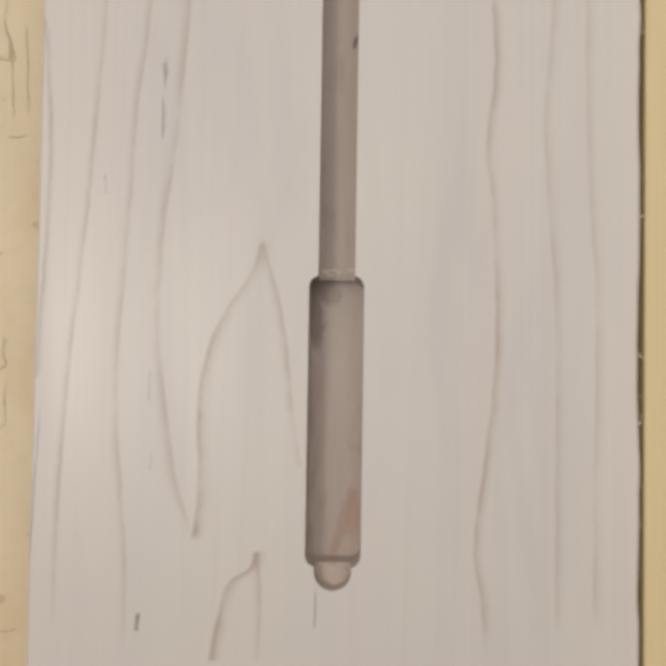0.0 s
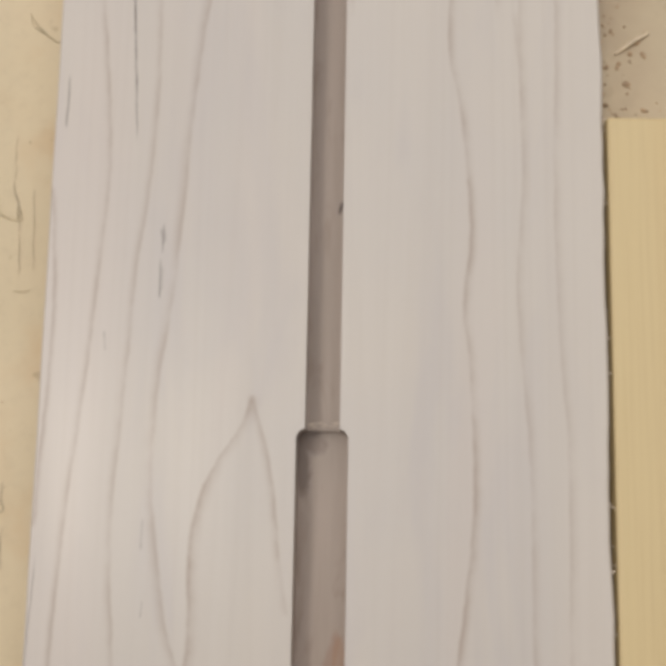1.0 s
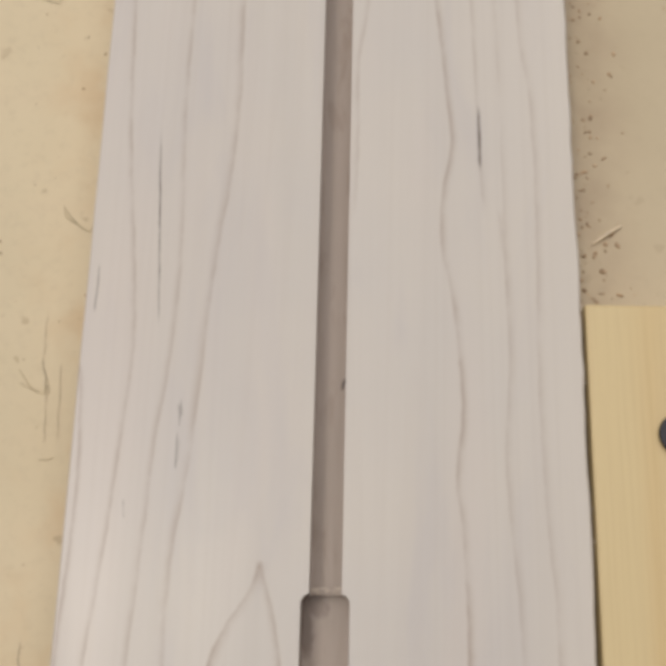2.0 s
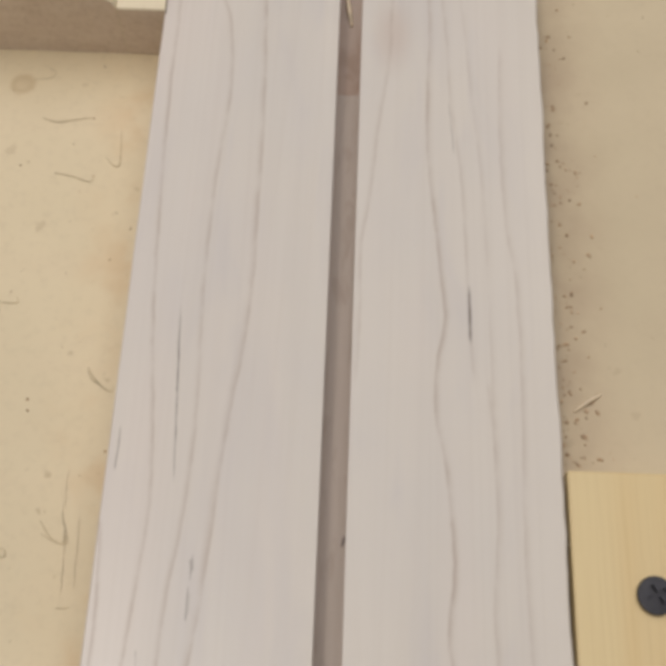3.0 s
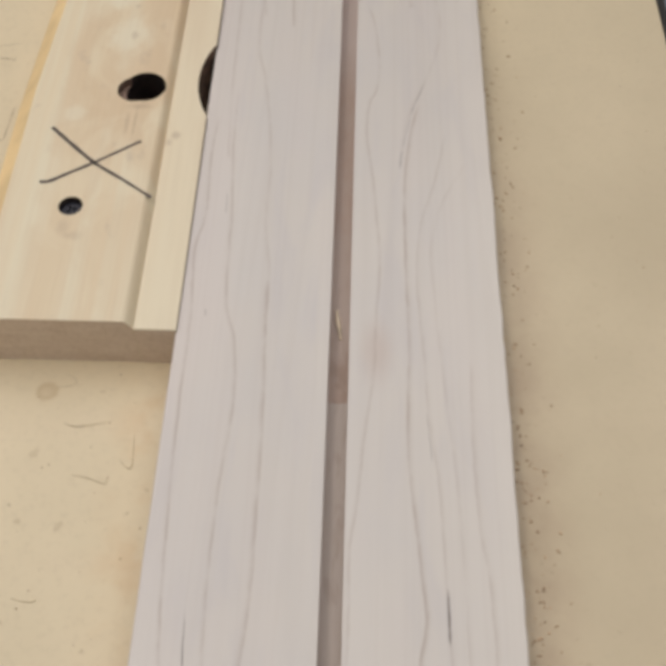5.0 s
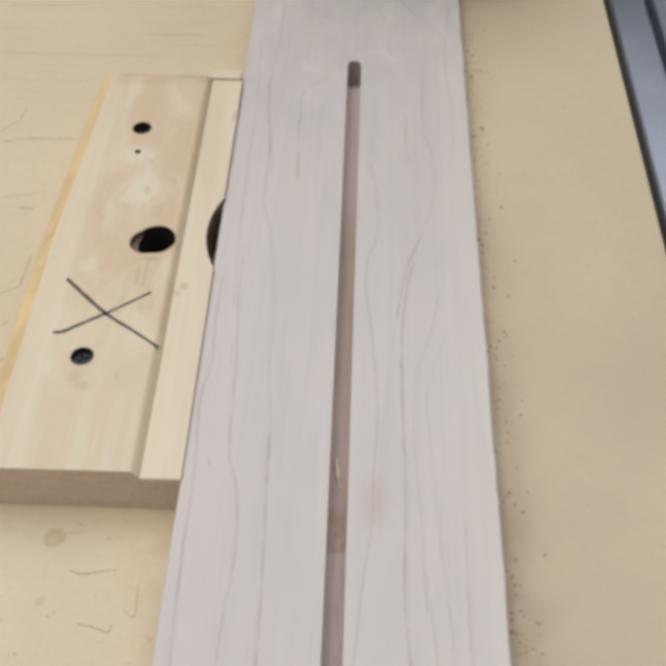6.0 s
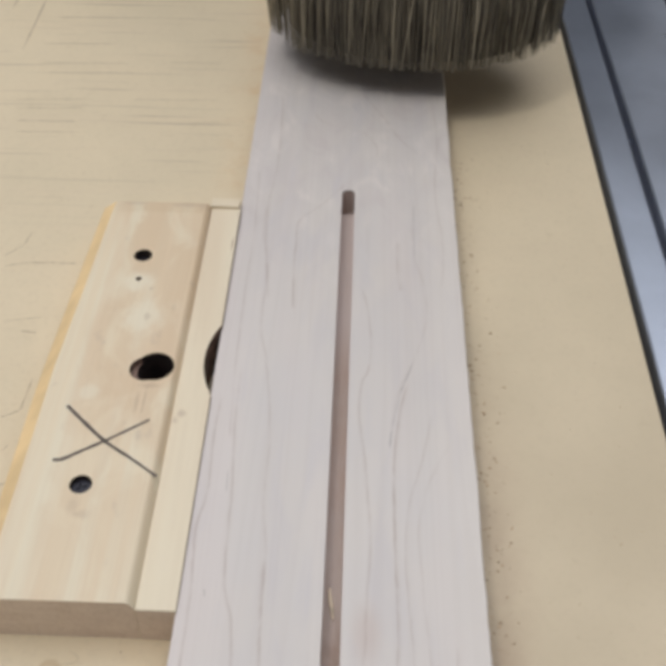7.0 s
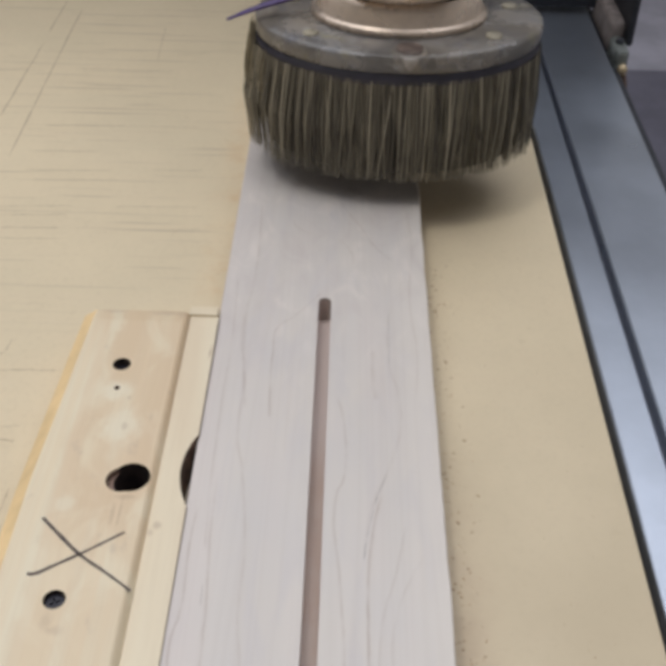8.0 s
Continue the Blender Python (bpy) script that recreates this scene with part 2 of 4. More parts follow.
    floor_tone = m.mix(burn, floor_tone, (0.385, 0.255, 0.18))
    # the far stretch was cut in another pass and is rosier, then paler
    floor_tone = m.mix(m.span(y, 0.1529, 0.1540, 0, 0.55), floor_tone, (0.48, 0.36, 0.295))
    floor_tone = m.mix(m.span(y, 0.275, 0.325, 0, 0.75), floor_tone, (0.57, 0.475, 0.43))
    scorch = m.math("MULTIPLY", m.math("MULTIPLY", m.span(y, 0.1529, 0.1536), m.span(y, 0.158, 0.186, 1, 0)), m.span(m.noise(1.0, 3, 0.6, m.scaled(260, 150, 40)), 0.32, 0.62, 0.35, 1.0))
    floor_tone = m.mix(m.math("MULTIPLY", scorch, 0.75), floor_tone, (0.30, 0.195, 0.135))
    # stains on the floor of the pocket, a nick on the slot's wall
    blot = m.math("SUBTRACT", m.noise(1.0, 3, 0.6, m.scaled(500, 260, 100)), 0.5)
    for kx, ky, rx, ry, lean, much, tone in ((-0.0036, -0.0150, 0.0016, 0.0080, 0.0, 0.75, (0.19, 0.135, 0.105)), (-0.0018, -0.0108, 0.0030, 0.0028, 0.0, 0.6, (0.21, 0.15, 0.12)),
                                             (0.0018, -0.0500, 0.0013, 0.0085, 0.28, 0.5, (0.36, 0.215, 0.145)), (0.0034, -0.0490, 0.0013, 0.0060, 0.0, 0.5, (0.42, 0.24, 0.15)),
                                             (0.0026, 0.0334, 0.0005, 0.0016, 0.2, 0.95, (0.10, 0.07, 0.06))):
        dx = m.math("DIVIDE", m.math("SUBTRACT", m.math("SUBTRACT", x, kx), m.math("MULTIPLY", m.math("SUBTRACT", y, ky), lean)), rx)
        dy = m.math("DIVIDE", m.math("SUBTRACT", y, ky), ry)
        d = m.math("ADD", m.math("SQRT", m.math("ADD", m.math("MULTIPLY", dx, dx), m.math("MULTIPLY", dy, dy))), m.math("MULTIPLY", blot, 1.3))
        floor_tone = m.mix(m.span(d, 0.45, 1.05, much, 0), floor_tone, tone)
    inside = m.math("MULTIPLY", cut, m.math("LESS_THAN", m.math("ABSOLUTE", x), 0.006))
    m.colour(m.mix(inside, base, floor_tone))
    m.rough(m.span(long_soft, 0.2, 0.8, 0.30, 0.39))
    m.bump(m.math("ADD", long_fine, m.math("MULTIPLY", cloud, 0.5)), 0.12, 0.0004)
    return m.mat


MAPLE_A, MAPLE_B, MAPLE_C, MAPLE_PINK = (0.602, 0.55, 0.497), (0.579, 0.531, 0.484), (0.542, 0.51, 0.492), (0.605, 0.536, 0.498)
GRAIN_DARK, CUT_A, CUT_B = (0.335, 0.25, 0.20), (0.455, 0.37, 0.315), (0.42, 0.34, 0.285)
MAPLE = maple()


def spoilboard_material():
    m = Nodes("spoilboard", rough=0.45, spec=0.4)
    x, y, z = m.axes()
    cloud = m.noise(9, 4, 0.6)
    streak = m.noise(1.0, 3, 0.55, m.scaled(8, 90, 8), 0.5)
    fine = m.noise(420, 3, 0.6)
    base = m.mix(m.span(cloud, 0.3, 0.7), (0.69, 0.575, 0.39), (0.63, 0.53, 0.36))
    base = m.mix(m.span(streak, 0.4, 0.75, 0, 0.35), base, (0.66, 0.54, 0.37))
    base = m.mix(m.span(fine, 0.45, 0.8, 0, 0.18), base, (0.42, 0.33, 0.22))
    lines = m.span(m.noise(1.0, 2, 0.5, m.scaled(9, 330, 8), 0.2), 0.60, 0.70)
    lines = m.math("MULTIPLY", m.math("MULTIPLY", lines, m.span(y, 0.36, 0.50, 0.0, 0.75)), m.span(x, -0.08, -0.05, 1, 0))
    base = m.mix(lines, base, (0.45, 0.36, 0.25))
    grime = m.math("MULTIPLY", m.span(m.noise(55, 3, 0.6), 0.45, 0.70, 0.1, 0.55), m.span(x, -0.075, -0.055))
    grime = m.math("MULTIPLY", grime, m.span(x, 0.0, 0.01, 1, 0))
    base = m.mix(grime, base, (0.58, 0.40, 0.22))
    spots = m.span(m.noise(170, 2, 0.5), 0.68, 0.74)
    base = m.mix(m.math("MULTIPLY", m.math("MULTIPLY", spots, 0.5), m.span(y, 0.0, 0.25, 1.0, 0.25)), base, (0.36, 0.25, 0.14))
    for kx, ky, r in ((-0.0912, 0.160, 0.0040),):
        v = m.tree.nodes.new("ShaderNodeVectorMath")
        v.operation = "DISTANCE"
        m.link(m.coord, v.inputs[0])
        v.inputs[1].default_value = (kx, ky, TABLE)
        d = m.math("ADD", v.outputs["Value"], m.math("MULTIPLY", m.math("SUBTRACT", m.noise(300, 2), 0.5), 0.002))
        ring = m.math("MULTIPLY", m.span(d, r * 0.2, r * 0.7), m.span(d, r * 0.75, r * 1.1, 1, 0))
        base = m.mix(m.math("MULTIPLY", m.math("ADD", m.math("MULTIPLY", ring, 0.4), m.span(d, r * 0.6, r * 1.1, 0.6, 0)), 0.55), base, (0.45, 0.315, 0.17))
    # browner bed right of the board, and fine sawdust along its cut side
    right_tone = m.math("MULTIPLY", m.span(x, 0.03, 0.055), m.span(y, 0.18, 0.50, 1.0, 0.25))
    base = m.mix(m.math("MULTIPLY", right_tone, m.span(cloud, 0.2, 0.7, 0.45, 0.75)), base, (0.475, 0.39, 0.262))
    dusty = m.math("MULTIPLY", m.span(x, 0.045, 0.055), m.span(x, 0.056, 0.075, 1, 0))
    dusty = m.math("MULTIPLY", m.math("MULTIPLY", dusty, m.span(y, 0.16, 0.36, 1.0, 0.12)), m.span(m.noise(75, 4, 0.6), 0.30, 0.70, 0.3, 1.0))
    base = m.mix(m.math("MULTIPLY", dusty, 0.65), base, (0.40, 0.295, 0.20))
    m.colour(base)
    m.rough(m.span(cloud, 0.25, 0.75, 0.38, 0.55))
    m.bump(m.math("ADD", fine, streak), 0.1, 0.0003)
    return m.mat


# stains on the pine, plus a painted dark gap by the board (the 0.85 row): x, y, two half widths, strength
STAINS_AND_GAP = ((-0.0612, 0.2495, 0.0018, 0.0026, 0.35), (-0.0762, 0.2555, 0.0012, 0.0075, 0.35), (-0.0898, 0.2075, 0.003, 0.005, 0.22), (-0.0729, 0.2640, 0.006, 0.002, 0.35), (-0.0810, 0.3190, 0.0015, 0.0018, 0.3), (0.0650, -0.0315, 0.0035, 0.004, 0.6), (-0.0506, 0.3530, 0.0006, 0.0062, 0.85), (-0.0592, 0.2530, 0.0022, 0.0028, 0.4), (-0.0860, 0.2040, 0.0040, 0.0030, 0.25), (-0.0800, 0.3020, 0.0022, 0.0030, 0.3), (-0.0700, 0.3080, 0.0016, 0.0030, 0.2), (-0.0735, 0.2560, 0.0008, 0.0100, 0.35), (-0.0740, 0.3785, 0.0100, 0.0035, 0.3), (-0.0980, 0.3790, 0.0070, 0.0025, 0.3), (-0.0660, 0.3770, 0.0030, 0.0050, 0.25))


def pine_material(name, light, mid, dark, step, heart=False):
    m = Nodes(name, rough=0.42, spec=0.4)
    x, y, z = m.axes()
    bands = m.noise(1.0, 2, 0.45, m.scaled(step, 3.0, step * 0.4), 0.5)
    broad = m.noise(1.0, 2, 0.5, m.scaled(40, 5, 20), 0.3)
    fine = m.noise(1.0, 4, 0.6, m.scaled(1200, 25, 400))
    base = m.mix(m.span(bands, 0.42, 0.62), light, mid)
    base = m.mix(m.span(broad, 0.5, 0.72, 0, 0.7), base, dark)
    if heart:
        # a pinkish-brown heartwood band with bleached smears in it
        wavy = m.math("ADD", x, m.math("MULTIPLY", m.math("SUBTRACT", m.noise(1.0, 2, 0.5, m.scaled(30, 14, 1)), 0.5), 0.016))
        band = m.math("MULTIPLY", m.span(wavy, -0.1045, -0.0985), m.span(y, 0.175, 0.265, 0.35, 1.0))
        smear = m.span(m.noise(1.0, 3, 0.55, m.scaled(55, 28, 1), 0.8), 0.42, 0.62, 1.0, 0.15)
        base = m.mix(m.math("MULTIPLY", m.math("MULTIPLY", band, smear), 0.8), base, (0.615, 0.465, 0.30))
        rays = m.span(m.noise(1.0, 2, 0.5, m.scaled(190, 4, 1), 0.3), 0.5, 0.66)
        base = m.mix(m.math("MULTIPLY", rays, 0.45), base, (0.675, 0.53, 0.355))
        smudge = m.span(m.noise(1.0, 3, 0.6, m.scaled(90, 60, 1)), 0.62, 0.75)
        base = m.mix(m.math("MULTIPLY", smudge, 0.35), base, (0.42, 0.33, 0.26))
        # pale filler smeared round the small hole and beside the bore
        for sx, sy, rx, ry, much in ((-0.0868, 0.3235, 0.0075, 0.0085, 0.8), (-0.0820, 0.3020, 0.0090, 0.0120, 0.7), (-0.0960, 0.2590, 0.0060, 0.0060, 0.6)):
            dx = m.math("DIVIDE", m.math("SUBTRACT", x, sx), rx)
            dy = m.math("DIVIDE", m.math("SUBTRACT", y, sy), ry)
            d = m.math("SQRT", m.math("ADD", m.math("MULTIPLY", dx, dx), m.math("MULTIPLY", dy, dy)))
            d = m.math("ADD", d, m.math("MULTIPLY", m.math("SUBTRACT", m.noise(170, 3), 0.5), 1.4))
            base = m.mix(m.span(d, 0.3, 1.1, much, 0), base, (0.72, 0.645, 0.485))
    for sx, sy, rx, ry, much in STAINS_AND_GAP:
        v = m.tree.nodes.new("ShaderNodeVectorMath")
        v.operation = "LENGTH"
        mp = m.tree.nodes.new("ShaderNodeMapping")
        mp.inputs["Location"].default_value, mp.inputs["Scale"].default_value = (-sx / rx, -sy / ry, 0), (1 / rx, 1 / ry, 0)
        m.link(m.coord, mp.inputs["Vector"])
        m.link(mp.outputs[0], v.inputs[0])
        d = m.math("ADD", v.outputs["Value"], m.math("MULTIPLY", m.math("SUBTRACT", m.noise(420, 2), 0.5), 0.9))
        base = m.mix(m.math("MULTIPLY", m.span(d, 0.2, 1.0, 1, 0), much), base, (0.33, 0.22, 0.15))
    base = m.mix(m.span(fine, 0.4, 0.8, 0, 0.15), base, (dark[0] * 0.7, dark[1] * 0.65, dark[2] * 0.6))
    m.colour(base)
    m.bump(m.math("ADD", fine, bands), 0.15, 0.0003)
    return m.mat


def plain(name, colour, rough=0.5, metal=0.0, vary=0.15, scale=60, bump=0.05, spec=0.5):
    m = Nodes(name, rough=rough, metal=metal, spec=spec)
    n = m.noise(scale, 4, 0.6)
    m.colour(m.mix(m.span(n, 0.3, 0.7), [c * (1 - vary) for c in colour], [min(1, c * (1 + vary)) for c in colour]))
    m.rough(m.span(m.noise(scale * 0.4, 3), 0.3, 0.7, rough * 0.85, min(1, rough * 1.15)))
    m.bump(n, bump, 0.0004)
    return m.mat


def end_grain_material():
    m = Nodes("pine_end_grain", rough=0.75, spec=0.2)
    rings = m.noise(1.0, 3, 0.6, m.scaled(60, 60, 260), 0.8)
    fine = m.noise(700, 4, 0.65)
    base = m.mix(m.span(rings, 0.3, 0.7), (0.84, 0.715, 0.605), (0.78, 0.65, 0.54))
    base = m.mix(m.span(fine, 0.4, 0.75, 0, 0.35), base, (0.52, 0.40, 0.29))
    m.colour(base)
    m.bump(fine, 0.35, 0.0006)
    return m.mat


def bristle_material():
    m = Nodes("bristle", rough=0.55, spec=0.3)
    tone = m.tree.nodes.new("ShaderNodeValToRGB")
    ramp = tone.color_ramp
    ramp.elements[0].color, ramp.elements[1].color = (0.055, 0.049, 0.040, 1), (0.40, 0.355, 0.265, 1)
    for at, col in ((0.30, (0.10, 0.088, 0.067, 1)), (0.6, (0.185, 0.165, 0.122, 1)), (0.85, (0.275, 0.245, 0.182, 1))):
        ramp.elements.new(at).color = col
    m.link(m.island(), tone.inputs[0])
    m.colour(tone.outputs[0])
    return m.mat


def acrylic_material():
    m = Nodes("dusty_acrylic", rough=0.22, spec=0.5)
    dust = m.noise(38, 5, 0.65)
    patch = m.noise(16, 3, 0.6, None, 0.6)
    tone = m.mix(m.span(patch, 0.35, 0.65), (0.40, 0.375, 0.35), (0.52, 0.45, 0.37))
    tone = m.mix(m.span(m.noise(70, 3, 0.6, None, 0.8), 0.55, 0.72, 0, 0.6), tone, (0.27, 0.28, 0.33))
    tone = m.mix(m.span(m.noise(48, 2, 0.6, None, 1.0), 0.60, 0.70, 0, 0.65), tone, (0.55, 0.49, 0.29))
    # pale flecks are whitish highlights painted into the plate's colour
    m.colour(m.mix(m.span(m.noise(120, 3, 0.6), 0.62, 0.72, 0, 0.7), tone, (0.72, 0.71, 0.69)))
    m.put(m.bsdf.inputs["Transmission Weight"], m.span(dust, 0.35, 0.7, 0.72, 0.45))
    m.rough(m.span(dust, 0.3, 0.7, 0.12, 0.34))
    m.bump(dust, 0.1, 0.0006)
    return m.mat


SPOIL = spoilboard_material()
PINE = pine_material("pine", (0.715, 0.63, 0.46), (0.705, 0.59, 0.41), (0.63, 0.475, 0.315), 120, True)
PINE_STRIP = pine_material("pine_rebate", (0.725, 0.635, 0.465), (0.71, 0.605, 0.435), (0.665, 0.545, 0.385), 60)
YELLOW_PINE = pine_material("yellow_pine", (0.67, 0.53, 0.295), (0.645, 0.475, 0.24), (0.585, 0.385, 0.185), 42)
PINE_EDGE = plain("pine_resin_edge", (0.79, 0.575, 0.30), 0.5, 0, 0.14, 35)
END_GRAIN = end_grain_material()
# hole and notch walls: the recess's shade painted in, the large bore also burnt
CHAR_SHADE = plain("charred_shaded_wood", (0.028, 0.018, 0.016), 0.8, 0, 0.5, 300)
RECESS_SHADE = plain("recess_shade_wood", (0.16, 0.10, 0.07), 0.75, 0, 0.5, 300)
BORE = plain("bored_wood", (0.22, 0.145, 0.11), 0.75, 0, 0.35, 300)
INK = plain("marker_ink", (0.065, 0.045, 0.036), 0.5, 0, 0.4, 400)
SCREW_BLACK = plain("black_phosphate", (0.014, 0.013, 0.02), 0.42, 0.15, 0.3, 500)
SHAVING = plain("wood_shaving", (0.72, 0.60, 0.44), 0.6, 0, 0.2, 300)
HAIR = plain("wood_fibre", (0.53, 0.44, 0.295), 0.7, 0, 0.2, 300)
DUST = plain("sawdust", (0.41, 0.29, 0.185), 0.85, 0, 0.35, 900)
PALE_DUST = plain("pale_fuzz", (0.66, 0.56, 0.46), 0.85, 0, 0.2, 900)
SCORE = plain("scored_line", (0.45, 0.36, 0.245), 0.7, 0, 0.25, 300)
RAIL = plain("blue_grey_metal", (0.42, 0.455, 0.52), 0.32, 0.8, 0.05, 30, 0.02)
# a darker copy of the rail's metal: the groove's shade put into its colour
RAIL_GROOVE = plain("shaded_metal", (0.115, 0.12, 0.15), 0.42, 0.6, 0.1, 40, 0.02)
RAIL_DARK = plain("dark_metal", (0.035, 0.037, 0.045), 0.5, 0.4, 0.2, 60)
BAND = plain("dark_band", (0.022, 0.019, 0.03), 0.5, 0, 0.25, 120)
BRISTLE = bristle_material()
STRAY = plain("pale_bristle", (0.30, 0.255, 0.17), 0.6, 0, 0.3, 200)
# near-black, so the gaps between bristles look shaded
CORE = plain("gap_shade_core", (0.06, 0.053, 0.044), 0.9, 0, 0.3, 300)
ACRYLIC = acrylic_material()
COPPER = plain("warm_metal_ring", (0.62, 0.51, 0.41), 0.28, 0.6, 0.12, 80)
PURPLE = plain("purple_plastic", (0.055, 0.025, 0.13), 0.4, 0, 0.2, 200)
CUP = plain("dusty_plastic", (0.37, 0.335, 0.30), 0.45, 0, 0.3, 120)
# colours of the plate's discs: yellowish glints, and the dark of the screw recess
GLINT = plain("yellow_glint", (0.36, 0.32, 0.235), 0.5, 0.2, 0.4, 200)
SUNK = plain("dark_recess", (0.16, 0.12, 0.10), 0.5, 0.3, 0.4, 200)
GRIMY = plain("grimy_metal", (0.23, 0.195, 0.18), 0.65, 0.1, 0.35, 90, 0.2)
DULL_STEEL = plain("dusty_steel", (0.20, 0.215, 0.20), 0.5, 0.3, 0.5, 120, 0.2)
RUBBER_BROWN = plain("brown_rubber", (0.10, 0.065, 0.05), 0.7, 0, 0.3, 120)
BRASS = plain("brass", (0.50, 0.40, 0.25), 0.5, 0.5, 0.3, 150)
CONCRETE = plain("concrete_floor", (0.42, 0.41, 0.47), 0.75, 0, 0.15, 6)
MAT_DARK = plain("rubber_mat", (0.15, 0.145, 0.185), 0.7, 0, 0.12, 9)
WALL = plain("wall_paint", (0.76, 0.74, 0.70), 0.8, 0, 0.05, 5)
CEIL = plain("ceiling_paint", (0.78, 0.77, 0.74), 0.85, 0, 0.04, 5)
BENCH = plain("bench_steel", (0.12, 0.12, 0.13), 0.5, 0.5, 0.15, 20)
LAMP_CASE = plain("lamp_case", (0.7, 0.7, 0.7), 0.5, 0, 0.05, 20)


# ---- mesh helpers ----
def finish(name, bm, material, smooth=False):
    bmesh.ops.recalc_face_normals(bm, faces=bm.faces)
    mesh = bpy.data.meshes.new(name)
    bm.to_mesh(mesh)
    bm.free()
    mesh.materials.append(material)
    if smooth:
        mesh.shade_smooth()
    return mesh


def part(name, bm, material, parent=None, label="", smooth=False):
    ob = new(name, finish(name, bm, material, smooth))
    ob.parent = parent
    if label:
        ob["label"] = label
    return ob


def thing(name, place, label, category, group="", kind=""):
    ob = new(name)
    ob.empty_display_size = 0.01
    ob.location = place
    return tagged(ob, label, category, group, kind)


def local(bm, place):
    bmesh.ops.translate(bm, verts=bm.verts, vec=-Vector(place))
    return bm


def box(x0, x1, y0, y1, z0, z1, bevel=0.0, bm=None, segments=2):
    out = bm or bmesh.new()
    made = bmesh.ops.create_cube(out, size=1)
    m = Matrix.Translation(((x0 + x1) / 2, (y0 + y1) / 2, (z0 + z1) / 2)) @ Matrix.Diagonal((x1 - x0, y1 - y0, z1 - z0, 1))
    bmesh.ops.transform(out, matrix=m, verts=made["verts"])
    if bevel:
        edges = list({e for v in made["verts"] for e in v.link_edges})
        bmesh.ops.bevel(out, geom=edges, offset=bevel, segments=segments, affect="EDGES", profile=0.5)
    return out


def prism(outline, z0, z1, bm=None):
    """An upright solid over an outline of (x, y) points."""
    out = bm or bmesh.new()
    low = [out.verts.new((x, y, z0)) for x, y in outline]
    top = [out.verts.new((x, y, z1)) for x, y in outline]
    out.faces.new(low)
    out.faces.new(top)
    for i in range(len(low)):
        j = (i + 1) % len(low)
        out.faces.new((low[i], low[j], top[j], top[i]))
    return out


def rounded(x0, x1, y0, y1, r, n=8):
    pts = []
    for cx, cy, a in ((x1 - r, y1 - r, 0), (x0 + r, y1 - r, 90), (x0 + r, y0 + r, 180), (x1 - r, y0 + r, 270)):
        pts += [(cx + r * math.cos(radians(a + 90 * i / n)), cy + r * math.sin(radians(a + 90 * i / n))) for i in range(n + 1)]
    return pts


def disc(cx, cy, r, n=40, ry=None):
    return [(cx + r * math.cos(2 * math.pi * i / n), cy + (ry or r) * math.sin(2 * math.pi * i / n)) for i in range(n)]


def lathe(profile, n=48, sx=1.0, sy=1.0, bm=None, centre=(0, 0)):
    """A solid of turning: (radius, z) points from the axis at the bottom to the axis at the top, stretched to an oval."""
    out = bm or bmesh.new()
    rings = []
    for r, z in profile:
        rings.append([out.verts.new((centre[0] + sx * r * math.cos(2 * math.pi * i / n), centre[1] + sy * r * math.sin(2 * math.pi * i / n), z)) for i in range(n)])
    for a, b in zip(rings, rings[1:]):
        for i in range(n):
            j = (i + 1) % n
            out.faces.new((a[i], a[j], b[j], b[i]))
    out.faces.new(rings[0][::-1])
    out.faces.new(rings[-1])
    return out


def tube(points, radius, sides=6, bm=None, flat=1.0, taper=0.35):
    """A thin thread through the points, tapering towards its ends."""
    out = bm or bmesh.new()
    pts = [Vector(p) for p in points]
    rings = []
    for i, p in enumerate(pts):
        way = (pts[min(i + 1, len(pts) - 1)] - pts[max(i - 1, 0)]).normalized()
        side = way.cross(Vector((0, 0, 1))).normalized()
        up = side.cross(way)
        u = i / (len(pts) - 1)
        r = radius * (taper + (1 - taper) * math.sin(math.pi * min(max(u, 0.08), 0.92)))
        rings.append([out.verts.new(p + side * r * math.cos(2 * math.pi * k / sides) + up * r * flat * math.sin(2 * math.pi * k / sides)) for k in range(sides)])
    for a, b in zip(rings, rings[1:]):
        for k in range(sides):
            j = (k + 1) % sides
            out.faces.new((a[k], a[j], b[j], b[k]))
    out.faces.new(rings[0])
    out.faces.new(rings[-1][::-1])
    return out


def smooth_path(points, steps=6):
    """Catmull-Rom through the points."""
    p = [Vector(q) for q in points]
    p = [p[0] * 2 - p[1], *p, p[-1] * 2 - p[-2]]
    out = []
    for i in range(1, len(p) - 2):
        for s in range(steps):
            u = s / steps
            out.append(0.5 * (2 * p[i] + (p[i + 1] - p[i - 1]) * u + (2 * p[i - 1] - 5 * p[i] + 4 * p[i + 1] - p[i + 2]) * u * u + (3 * p[i] - p[i - 1] - 3 * p[i + 1] + p[i + 2]) * u ** 3))
    out.append(p[-2])
    return out


